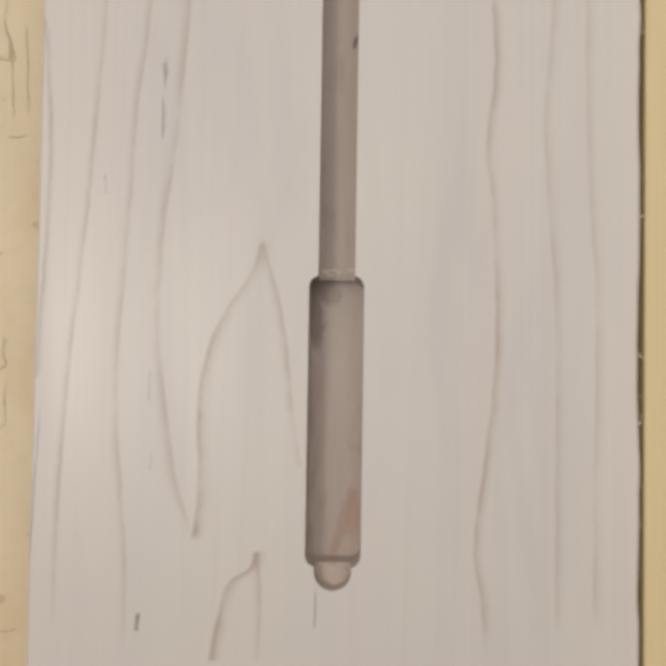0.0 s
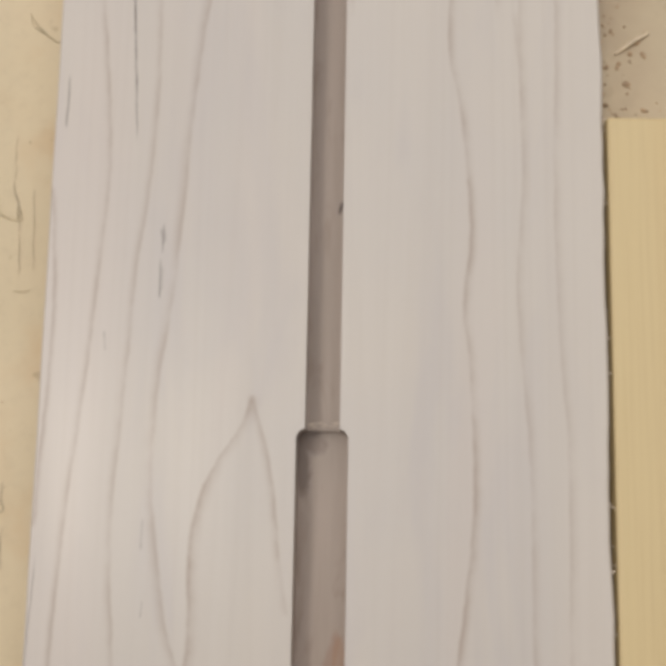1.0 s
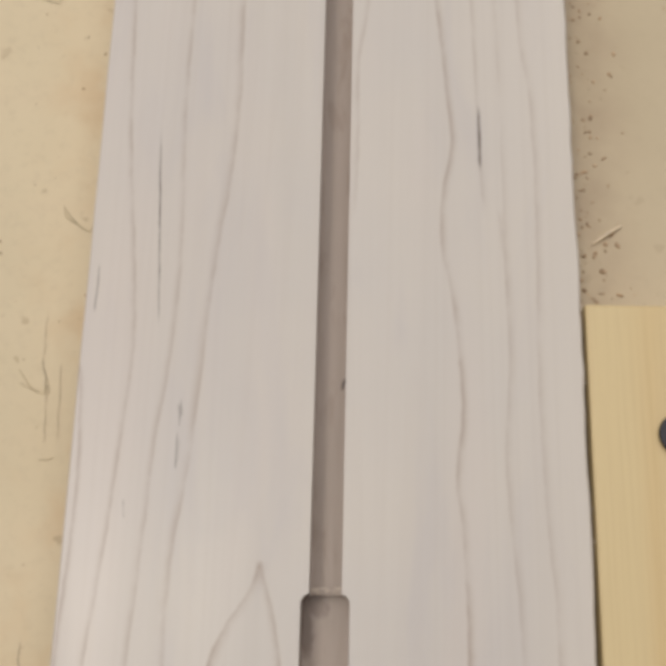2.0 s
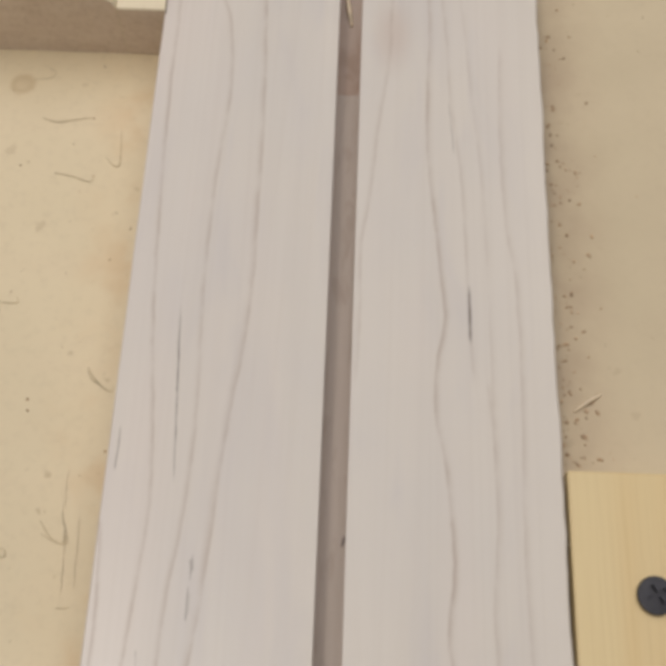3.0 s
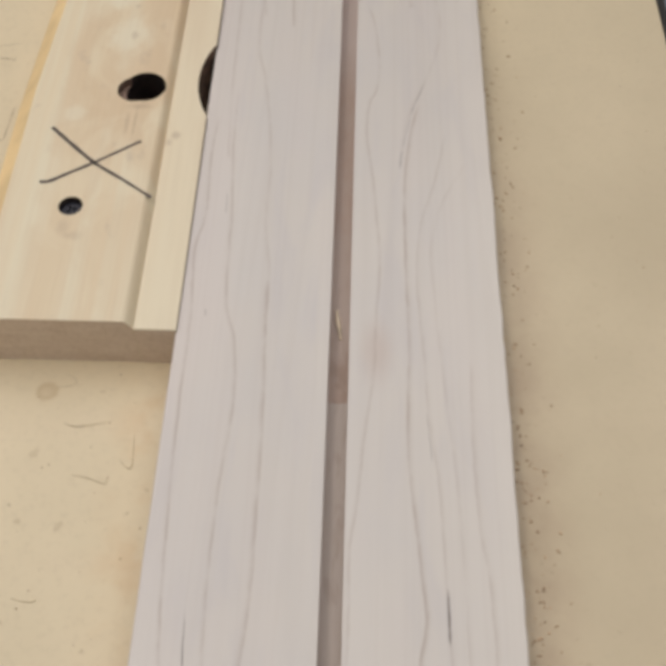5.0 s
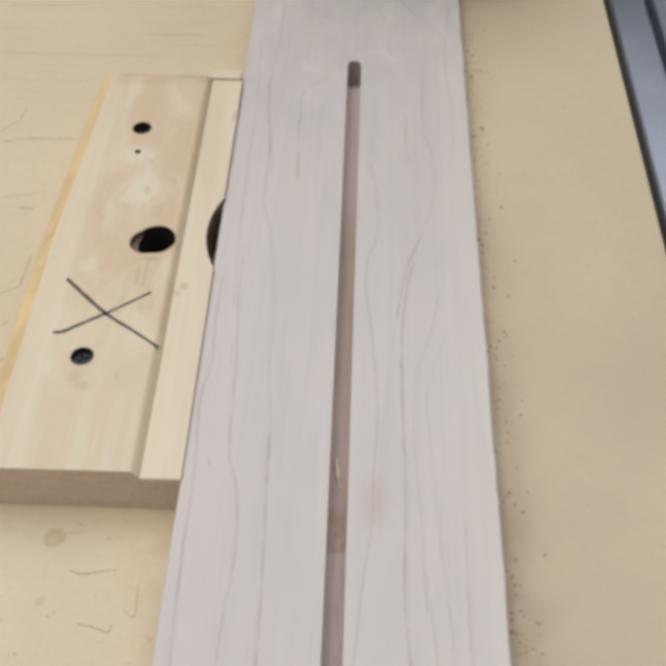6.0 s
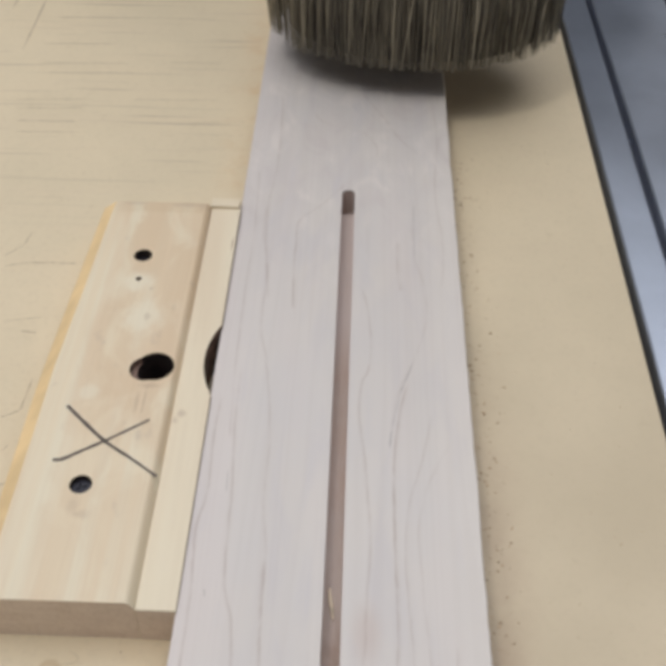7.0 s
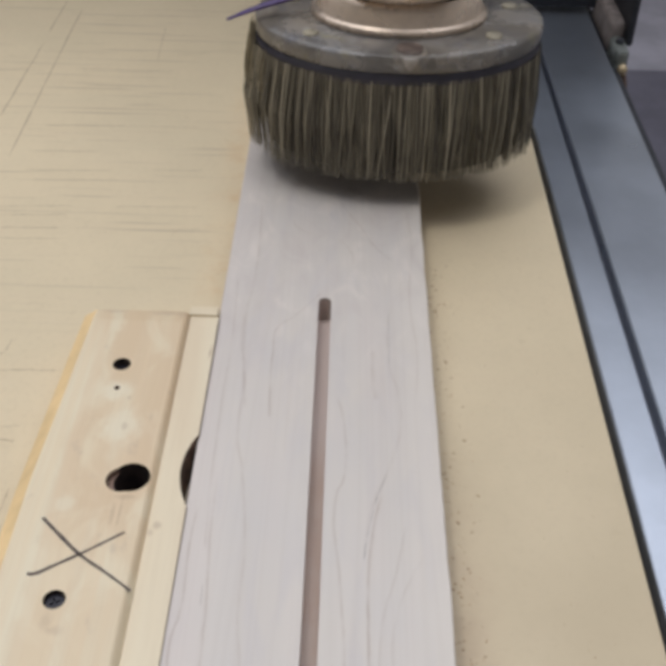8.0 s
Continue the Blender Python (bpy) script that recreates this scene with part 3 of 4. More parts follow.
def carved(mesh, cutters):
    """The mesh with the solids of the bmeshes cut out of it."""
    ob = new("blank", mesh)
    tools = []
    for bm in cutters:
        bmesh.ops.recalc_face_normals(bm, faces=bm.faces)
        data = bpy.data.meshes.new("tool")
        bm.to_mesh(data)
        bm.free()
        tool = new("tool", data)
        tools.append(tool)
        mod = ob.modifiers.new("cut", "BOOLEAN")
        mod.operation, mod.solver, mod.object = "DIFFERENCE", "EXACT", tool
    bpy.context.view_layer.update()
    done = bpy.data.meshes.new_from_object(ob.evaluated_get(bpy.context.evaluated_depsgraph_get()))
    done.name = mesh.name
    for o in (ob, *tools):
        data = o.data
        bpy.data.objects.remove(o)
        if data is not mesh:
            bpy.data.meshes.remove(data)
    return done


# ---- the room round the machine ----
def slab(name, x0, x1, y0, y1, z0, z1, material, label, category):
    ob = part(name, box(x0, x1, y0, y1, z0, z1), material)
    return tagged(ob, label, category, kind="structure")


slab("floor", -1.9, 1.9, -1.9, 3.3, FLOOR - 0.1, FLOOR, CONCRETE, "grey concrete workshop floor", "floor")
slab("ceiling", -1.9, 1.9, -1.9, 3.3, 1.75, 1.85, CEIL, "plain off-white workshop ceiling", "ceiling")
slab("wall_north", -1.9, 1.9, 3.3, 3.4, FLOOR, 1.75, WALL, "plain painted workshop wall", "wall")
slab("wall_south", -1.9, 1.9, -2.0, -1.9, FLOOR, 1.75, WALL, "plain painted workshop wall", "wall")
slab("wall_east", 1.9, 2.0, -1.9, 3.3, FLOOR, 1.75, WALL, "plain painted workshop wall", "wall")
slab("wall_west", -2.0, -1.9, -1.9, 3.3, FLOOR, 1.75, WALL, "plain painted workshop wall", "wall")
mat = part("floor_mat", box(0.35, 1.6, 0.4, 2.71, FLOOR, FLOOR + 0.012, 0.004), MAT_DARK)
tagged(mat, "dark rubber mat lying on the concrete floor", "floor mat")

bench = thing("machine_bench", (-0.25, 0.2, FLOOR), "dark steel bench carrying the router table", "bench")
part("bench_top", local(box(-0.70, 0.13, -0.75, 1.25, TABLE - 0.058, TABLE - 0.018, 0.003), bench.location), BENCH, bench)
for lx in (-0.66, 0.09):
    for ly in (-0.71, 1.21):
        part("leg", local(box(lx - 0.03, lx + 0.03, ly - 0.03, ly + 0.03, FLOOR, TABLE - 0.058, 0.004), bench.location), BENCH, bench)

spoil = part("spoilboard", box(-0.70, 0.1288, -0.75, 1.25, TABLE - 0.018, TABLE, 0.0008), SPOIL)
tagged(spoil, "pale plywood spoilboard of a router table, scored and dusty", "machine bed", kind="structure")

# ---- side rail of the machine ----
rail = thing("side_rail", (0.17, 0.25, TABLE - 0.06), "blue-grey metal side rail beside the spoilboard", "machine rail")
part("ledge", local(box(0.1328, 0.1512, -0.75, 1.25, TABLE - 0.06, TABLE - 0.0015, 0.0012), rail.location), RAIL, rail)
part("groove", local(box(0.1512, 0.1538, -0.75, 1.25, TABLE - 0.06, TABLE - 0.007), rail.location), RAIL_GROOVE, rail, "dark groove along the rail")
part("rail_top", local(box(0.1538, 0.2012, -0.75, 1.25, TABLE - 0.06, TABLE + 0.0015, 0.001), rail.location), RAIL, rail)
part("outer_lip", local(box(0.2015, 0.2085, -0.75, 1.25, TABLE - 0.06, TABLE - 0.004, 0.001), rail.location), RAIL_DARK, rail, "black outer lip")
for ly in (-0.71, 1.21):
    part("rail_leg", local(box(0.15, 0.20, ly - 0.03, ly + 0.03, FLOOR, TABLE - 0.06, 0.004), rail.location), BENCH, rail)


# ---- the maple board with its slot ----
def board_blank():
    bm = bmesh.new()
    rows, n = [], 240
    for i in range(n + 1):
        y = -0.34 + 1.0 * i / n
        wave = 0.00035 * noise.noise((7.3, y * 60, 0)) + 0.00025 * noise.noise((1.3, y * 240, 4))
        wl = 0.0001 * noise.noise((3.1, y * 45, 9))
        rows.append([bm.verts.new(v) for v in (
            (-0.05 + wl, y, TABLE), (0.05 + wave, y, TABLE), (0.05 + wave, y, -0.0005), (0.0495 + wave, y, 0), (-0.0497 + wl, y, 0), (-0.05 + wl, y, -0.0003))])
    for a, b in zip(rows, rows[1:]):
        for k in range(6):
            j = (k + 1) % 6
            bm.faces.new((a[k], a[j], b[j], b[k]))
    bm.faces.new(rows[0])
    bm.faces.new(rows[-1][::-1])
    return bm


def slot_outline(x0, x1, y0, y1):
    r = (x1 - x0) / 2
    c = (x0 + x1) / 2
    return [(c + r * math.cos(a), y1 - r + r * math.sin(a)) for a in np.linspace(0, math.pi, 13)] + [(c + r * math.cos(a), y0 + r + r * math.sin(a)) for a in np.linspace(math.pi, 2 * math.pi, 13)]


cuts = [
    prism(slot_outline(-0.00305, 0.00305, -0.0300, 0.1600), -0.0088, 0.002),
    prism(slot_outline(-0.00307, 0.00307, -0.0606, -0.0500), -0.0048, 0.002),
    prism(slot_outline(-0.00306, 0.00306, 0.1530, 0.3992), -0.0094, 0.002),
    prism(rounded(-0.00456, 0.00456, -0.0568, -0.0088, 0.0019), -0.0108, 0.002),
    prism(slot_outline(-0.00310, 0.00310, 0.3915, 0.3994), -0.0135, 0.002),
]
board_mesh = carved(finish("maple_board", board_blank(), MAPLE), cuts)
board = tagged(new("maple_board", board_mesh), "pale maple board with a routed slot, lying on the spoilboard", "wooden board")


# torn fibres where the narrow slot meets the pocket, and along the sawn edge
def fuzz(name, places, label):
    bm = bmesh.new()
    for x, y, z, ang, length, r in places:
        pts = [(x + length * s * math.cos(ang) + 0.0002 * random.uniform(-1, 1), y + length * s * math.sin(ang), z + 0.0002 * math.sin(3 * s)) for s in (0, 0.35, 0.7, 1)]
        tube(pts, r, 4, bm)
    ob = part(name, bm, PALE_DUST)
    return tagged(ob, label, "wood fibre", kind="stuff")


random.seed(4)
fuzz("torn_fibres", [(random.uniform(-0.0031, 0.0025), -0.0080 + random.uniform(-0.0006, 0.0003), -0.0002, random.uniform(-0.3, 0.3), random.uniform(0.0006, 0.0018), 0.00009) for _ in range(13)]
     + [(random.uniform(-0.0028, 0.0018), -0.0575 + random.uniform(-0.0003, 0.0005), -0.0035, random.uniform(-0.3, 0.3), random.uniform(0.0008, 0.002), 0.00008) for _ in range(5)]
     + [(0.0499, random.uniform(-0.09, 0.05), -0.0006, random.uniform(-0.9, 0.9), random.uniform(0.0004, 0.0011), 0.00009) for _ in range(34)],
     "pale torn wood fibres along the cut edges")
chip = part("slot_chip", tube(smooth_path([(-0.0012, 0.1880, -0.0089), (-0.0009, 0.1840, -0.0083), (-0.0002, 0.1800, -0.0086), (0.0003, 0.1765, -0.0090)]), 0.00075, 6, None, 0.4), SHAVING, None, "", True)
tagged(chip, "thin pale wood chip lying in the routed slot", "wood chip")


# ---- pine stop block with a rebate, beside the board ----
block = thing("pine_stop_block", (-0.085, 0.275, TABLE), "pale pine block with drilled holes and an inked cross", "wooden block")
PT, PS = 0.0048, 0.0012


def pine_profile(points, y0, y1, steps=24):
    bm = bmesh.new()
    def drop(i, z):
        return z - (0.0011 if i >= steps and z > PS else 0.0)

    def taper(x, i):
        y = y0 + (y1 - y0) * i / steps
        return x + (0.0042 * max(0.0, (y - 0.27) / 0.11) if x < -0.1 else 0.0)

    rows = [[bm.verts.new((taper(x, i) + 0.0002 * noise.noise((x * 90, y0 + (y1 - y0) * i / steps * 40, z * 90)), y0 + (y1 - y0) * i / steps, drop(i, z))) for x, z in points] for i in range(steps + 1)]
    for a, b in zip(rows, rows[1:]):
        for k in range(len(points)):
            j = (k + 1) % len(points)
            bm.faces.new((a[k], a[j], b[j], b[k]))
    bm.faces.new(rows[0])
    bm.faces.new(rows[-1][::-1])
    return bm


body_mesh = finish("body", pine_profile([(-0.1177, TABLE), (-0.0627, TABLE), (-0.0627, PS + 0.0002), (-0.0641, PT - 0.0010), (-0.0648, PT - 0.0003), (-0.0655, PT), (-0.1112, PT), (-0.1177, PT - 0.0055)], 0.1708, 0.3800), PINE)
body_mesh = carved(body_mesh, [
    prism(disc(-0.0722, 0.2741, 0.0074, 36), TABLE + 0.001, PT + 0.01),
    prism(disc(-0.0757, 0.2727, 0.0063, 32), PT - 0.0034, PT + 0.01),
    prism(disc(-0.0890, 0.2165, 0.0040, 28), PT - 0.009, PT + 0.01),
    prism(disc(-0.0881, 0.3404, 0.0040, 28), PT - 0.014, PT + 0.01),
    prism(disc(-0.0874, 0.3250, 0.0013, 16), PT - 0.003, PT + 0.01),
])
body_mesh.materials.append(END_GRAIN)
body_mesh.materials.append(PINE_EDGE)
body_mesh.materials.append(CHAR_SHADE)
body_mesh.materials.append(RECESS_SHADE)
body_mesh.materials.append(PINE_STRIP)
body_mesh.materials.append(BORE)
# walls inside the holes are darkened, their depth's shade sits in the colour
for f in body_mesh.polygons:
    if f.normal.y < -0.9 and f.center.y < 0.172:
        f.material_index = 1
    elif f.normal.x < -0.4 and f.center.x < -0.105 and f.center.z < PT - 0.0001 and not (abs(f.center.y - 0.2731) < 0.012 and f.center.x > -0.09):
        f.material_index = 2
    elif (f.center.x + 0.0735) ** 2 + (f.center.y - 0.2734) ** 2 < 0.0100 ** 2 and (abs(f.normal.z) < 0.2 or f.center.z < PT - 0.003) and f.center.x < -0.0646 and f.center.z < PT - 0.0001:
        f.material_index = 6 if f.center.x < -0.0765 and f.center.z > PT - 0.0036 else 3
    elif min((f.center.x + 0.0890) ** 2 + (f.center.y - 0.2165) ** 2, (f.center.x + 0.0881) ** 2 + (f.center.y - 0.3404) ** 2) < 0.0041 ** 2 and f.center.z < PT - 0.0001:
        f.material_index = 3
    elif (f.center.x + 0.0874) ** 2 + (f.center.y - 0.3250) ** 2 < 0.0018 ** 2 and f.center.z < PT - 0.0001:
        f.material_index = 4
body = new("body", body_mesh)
body.parent, body.location = block, -block.location
strip_bm = box(-0.0627, -0.04935, 0.1706, 0.3782, TABLE, PS, 0.0003, None, 1)
for v in strip_bm.verts:
    if v.co.z > 0:
        v.co.z += 0.0013 * (v.co.y - 0.1706) / 0.2076      # the rebate grows shallower towards the far end
strip_mesh = finish("rebate", strip_bm, PINE_STRIP)
strip_mesh = carved(strip_mesh, [prism(disc(-0.0135, 0.2820, 0.0407, 72), TABLE + 0.0005, PS + 0.01)])
strip_mesh.materials.append(END_GRAIN)
strip_mesh.materials.append(RECESS_SHADE)
# the notch wall is browned to carry the shade inside it
for f in strip_mesh.polygons:
    if f.normal.y < -0.9 and f.center.y < 0.171:
        f.material_index = 1
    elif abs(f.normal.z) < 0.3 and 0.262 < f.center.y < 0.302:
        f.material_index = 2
# the rebate stops short of the far end, where a rough stub stands at full height
stub = box(-0.0632, -0.0500, 0.3782, 0.3846, TABLE, PT - 0.0010, 0.0007)
for v in stub.verts:
    v.co += Vector((noise.noise(v.co * 300), noise.noise(v.co * 300 + Vector((5, 0, 0))), noise.noise(v.co * 300 + Vector((0, 9, 0))))) * 0.0006
part("stub", local(stub, block.location), PINE_STRIP, block, "rough uncut pine stub")
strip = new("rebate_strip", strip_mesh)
strip.parent, strip.location = block, -block.location


def pen_stroke(points, half):
    bm = bmesh.new()
    pts = smooth_path([(x, y, PT) for x, y in points], 8)
    rows = []
    for i, p in enumerate(pts):
        way = (pts[min(i + 1, len(pts) - 1)] - pts[max(i - 1, 0)]).normalized()
        side = Vector((-way.y, way.x, 0)) * half * (0.95 + 0.35 * noise.noise((i * 0.4, half * 999, 1)) + 0.15 * math.cos(i / len(pts) * 3.0))
        rows.append([bm.verts.new(p + side + Vector((0, 0, 0.00006))), bm.verts.new(p - side + Vector((0, 0, 0.00006)))])
    for a, b in zip(rows, rows[1:]):
        bm.faces.new((a[0], a[1], b[1], b[0]))
    return bm


part("ink_stroke", local(pen_stroke([(-0.1017, 0.2525), (-0.0935, 0.2445), (-0.0843, 0.2360), (-0.0735, 0.2285), (-0.0632, 0.2210)], 0.00068), block.location), INK, block, "black felt-pen stroke")
part("ink_stroke", local(pen_stroke([(-0.1012, 0.2268), (-0.0980, 0.2272), (-0.0930, 0.2305), (-0.0844, 0.2362), (-0.0775, 0.2412), (-0.0699, 0.2468)], 0.00068), block.location), INK, block, "black felt-pen stroke")
block.location += Vector((-0.0003, 0.0009, 0))


def screw(x, y, z, r, label):
    """A black countersunk screw with a cross recess; z is the top of its head."""
    ob = thing("wood_screw", (x, y, z - 0.024), label, "screw", "black screws")
    head = finish("head", lathe([(0.0016, -0.004), (r * 0.93, -0.0009), (r, -0.0003), (r * 0.96, 0.0001), (r * 0.6, 0.0002)], 36), SCREW_BLACK)
    recess = [box(-r * 0.55, r * 0.55, -r * 0.13, r * 0.13, -0.0007, 0.002), box(-r * 0.13, r * 0.13, -r * 0.55, r * 0.55, -0.00075, 0.002)]
    head = carved(head, recess)
    h = new("head", head)
    h.parent, h.location, h.rotation_euler = ob, (0, 0, 0.024), (0, 0, 0.5)
    part("shank", lathe([(0.0004, 0.0), (0.0016, 0.003), (0.0016, 0.021)], 12), SCREW_BLACK, ob)
    return ob


screw(-0.0893, 0.2174, PT - 0.0022, 0.0037, "black screw sunk in the pine block")
screw(-0.0884, 0.3413, PT - 0.0040, 0.0037, "black screw sunk deep in the pine block")

# ---- yellow pine clamp block ----
YB = -0.0018
clamp = part("yellow_block", box(0.0513, 0.1180, -0.27, 0.0495, TABLE, YB, 0.0006), YELLOW_PINE)
tagged(clamp, "yellow pine block screwed down beside the maple board", "wooden block")
screw(0.0683, 0.0228, YB + 0.0011, 0.0041, "black cross-head screw in the yellow pine block")

# ---- brush dust shoe on the spindle ----
SX, SY, CX, CY = 0.0775, 0.0540, 0.0345, 0.5335
shoe = thing("dust_shoe", (CX, CY, 0.018), "oval dust shoe with olive-grey bristles and a dusty clear plate", "dust brush")


def bristles():
    bm = bmesh.new()
    random.seed(11)
    for ring, count in ((1.0, 560), (0.98, 540), (0.955, 480), (0.93, 360)):
        tuft = 0.0
        for i in range(count):
            a = 2 * math.pi * (i + random.uniform(-0.4, 0.4)) / count
            if i % 6 == 0:
                tuft = random.gauss(0, 0.03)
            ca, sa = math.cos(a), math.sin(a)
            splay = 0.0035 + max(0.0, -ca) ** 4 * 0.010 + random.gauss(0, 0.0011)
            top = Vector((SX * ring * ca, SY * ring * sa, 0.058))
            foot = Vector((top.x + ca * splay * 0.3 - sa * (random.gauss(0, 0.0020) + tuft * 0.06), top.y + sa * splay * 0.3 + ca * (random.gauss(0, 0.0020) + tuft * 0.06), max(0.0, random.gauss(0.0010, 0.0008))))
            bend = (top + foot) / 2 + Vector((ca, sa, 0)) * splay * 0.35
            w = random.choice((0.0002, 0.0003, 0.00038, 0.00055)) * random.uniform(0.8, 1.2)
            side = Vector((-sa, ca, 0)) * w
            out = Vector((ca, sa, 0)) * w * 0.7
            rows = []
            for p, k in ((top, 1.0), (bend, 1.0), (foot, 0.55)):
                rows.append([bm.verts.new(p + side * k), bm.verts.new(p - side * k), bm.verts.new(p + out * k)])
            for r0, r1 in zip(rows, rows[1:]):
                for k in range(3):
                    bm.faces.new((r0[k], r0[(k + 1) % 3], r1[(k + 1) % 3], r1[k]))
            bm.faces.new(rows[-1])
    return bm


tagged(part("bristles", bristles(), BRISTLE, shoe, "olive and brown bristles"), kind="stuff")
def stray_bristles():
    bm = bmesh.new()
    random.seed(5)
    for _ in range(150):
        a = math.pi + random.gauss(-0.05, 0.22)
        ca, sa = math.cos(a), math.sin(a)
        top = Vector((SX * 1.03 * ca, SY * 1.03 * sa, random.uniform(0.055, 0.066)))
        low = random.uniform(0.012, 0.030)
        mid = top + Vector((ca * random.uniform(0.001, 0.004), random.gauss(0, 0.002), -(top.z - low) * 0.5))
        end = Vector((top.x + ca * random.uniform(-0.001, 0.003), top.y + random.gauss(0, 0.004), low))
        tube(smooth_path([top, mid, end], 4), random.uniform(0.00018, 0.0004), 3, bm)
    return bm


tagged(part("stray_bristles", stray_bristles(), STRAY, shoe, "pale tan bristles splayed outwards"), kind="stuff")
# added solid that darkens the gaps between the bristles
part("gap_shade_core", lathe([(0.88, 0.002), (0.925, 0.003), (0.925, 0.056), (0.88, 0.057)], 72, SX, SY), CORE, shoe, "dark core for the shade between the bristles", True)
part("bristle_band", lathe([(0.90, 0.0555), (1.0, 0.0555), (1.006, 0.0562), (1.006, 0.0620), (0.9, 0.0622)], 96, SX * 0.985, SY), BAND, shoe, "dark strip holding the bristles", True)
plate_profile = [(0.95, 0.0622), (1.0, 0.0624), (1.018, 0.0632), (1.022, 0.0650), (1.022, 0.0705), (1.012, 0.0718), (0.98, 0.0722)]
plate = part("plate", lathe(plate_profile, 96, SX * 0.972, SY), ACRYLIC, shoe, "dusty clear acrylic plate", True)
clamp_ring = part("clamp_ring", lathe([(0.030, 0.0722), (0.0400, 0.0722), (0.0408, 0.0728), (0.0408, 0.0752), (0.0400, 0.0760), (0.0388, 0.0762), (0.0384, 0.0772), (0.0376, 0.0830), (0.0360, 0.0882), (0.030, 0.0892)], 64, 1.15, 0.85), COPPER, shoe, "warm metal clamp ring", True)
part("ring_seam", lathe([(0.0300, 0.0885), (0.0350, 0.0885), (0.0356, 0.0895), (0.0350, 0.0908), (0.030, 0.0910)], 64, 1.15, 0.85), BAND, clamp_ring, "dark seam ring", True)
cup = part("screw_cup", lathe([(0.0060, 0.0632), (0.0078, 0.0642), (0.0088, 0.0702), (0.0084, 0.0712), (0.0070, 0.0714)], 32), CUP, plate, "pale moulded screw cup", True)
cup.location = (0.004, -0.0472, 0)
# front disc is darkened as the screw recess; the others are added as yellowish glints
for sx, sy in ((0.004, -0.0462), (-0.046, -0.030), (0.048, -0.028), (-0.058, 0.015), (0.060, 0.012)):
    wide = 1.3 if abs(sx) < 0.01 else 0.8
    boss = part("plate_disc", lathe([(0.0052 * wide, 0.0718), (0.0052 * wide, 0.0730), (0.0040 * wide, 0.0731)], 20), SUNK if wide > 1 else GLINT, plate, "one of the plate's recess and glint discs", True)
    boss.location = (sx, sy, 0.0)
spindle = thing("router_spindle", (CX, CY, 0.1090), "metal router spindle above the dust shoe", "spindle")
part("collar", lathe([(0.030, 0.0), (0.0365, 0.0), (0.037, 0.002), (0.037, 0.012), (0.035, 0.014)], 64), COPPER, spindle, "", True)
part("motor", lathe([(0.032, 0.014), (0.034, 0.015), (0.034, 0.20), (0.030, 0.205)], 64), RAIL_DARK, spindle, "", True)
tie = part("cable_tie", tube(smooth_path([(-0.0555, 0.515, 0.0915), (-0.044, 0.519, 0.0950), (-0.030, 0.523, 0.0985), (-0.016, 0.527, 0.101), (0.0, 0.53, 0.102)]), 0.0026, 8, None, 0.5), PURPLE, None, "", True)
tagged(tie, "purple plastic tie end sticking out from the dust shoe", "cable tie")

# ---- gantry carrying the spindle, and its carriage on the rail ----
gantry = thing("gantry", (-0.2, 0.66, 0.12), "dark gantry beam across the router table", "gantry")
part("beam", local(box(-0.72, 0.24, 0.842, 0.902, 0.05, 0.29, 0.004), gantry.location), RAIL_DARK, gantry)
part("spindle_mount", local(box(CX - 0.04, CX + 0.04, 0.567, 0.842, 0.24, 0.29, 0.003), gantry.location), RAIL_DARK, gantry)
part("end_plate", local(box(0.2165, 0.2215, 0.735, 0.84, TABLE + 0.004, 0.250, 0.002), gantry.location), RAIL_DARK, gantry, "black end plate")
wheel_block = part("wheel_block", local(box(0.2050, 0.2165, 0.742, 0.815, TABLE - 0.006, TABLE + 0.020, 0.004), gantry.location), GRIMY, gantry, "dusty grimy wheel block")
part("bracket", local(box(0.2050, 0.2150, 0.714, 0.743, TABLE - 0.008, TABLE + 0.010, 0.003), gantry.location), DULL_STEEL, wheel_block, "dusty green-grey steel bracket")
part("bolt", local(lathe([(0.0010, TABLE + 0.0095), (0.0032, TABLE + 0.0100), (0.0032, TABLE + 0.0130), (0.0022, TABLE + 0.0138)], 6, 1, 1, None, (0.2095, 0.728)), gantry.location), RAIL_DARK, wheel_block, "dark hexagon bolt")
part("brass_fitting", local(lathe([(0.0010, TABLE - 0.0065), (0.0034, TABLE - 0.0060), (0.0038, TABLE - 0.0015), (0.0026, TABLE), (0.0012, TABLE + 0.0012)], 20, 1, 1, None, (0.2105, 0.7105)), gantry.location), BRASS, wheel_block, "small brass fitting", True)
part("hose", local(tube(smooth_path([(0.2110, 0.7115, TABLE - 0.005), (0.2135, 0.7095, TABLE - 0.016), (0.2150, 0.7100, TABLE - 0.034), (0.2150, 0.7140, TABLE - 0.060)]), 0.0030, 10, None, 1.0, 0.9), gantry.location), RUBBER_BROWN, wheel_block, "brown rubber hose", True)
part("cross_bar", local(box(0.130, 0.222, 0.802, 0.84, TABLE + 0.006, TABLE + 0.045, 0.003), gantry.location), RAIL_DARK, gantry, "black cross bar over the rail")


# ---- shavings, dust and scored lines on the spoilboard ----
def shaving(points, r, material, label):
    ob = part("wood_shaving", tube(smooth_path([(x, y, TABLE + r * 0.5 + h) for x, y, h in points]), r, 5, None, 0.6), material, None, "", True)
    return tagged(ob, label, "wood shaving", "shavings on the spoilboard")


shaving([(0.0573, 0.0685, 0), (0.0610, 0.0712, 0.0006), (0.0641, 0.0731, 0.0002)], 0.00050, SHAVING, "pale sliver of wood lying on the dusty spoilboard")
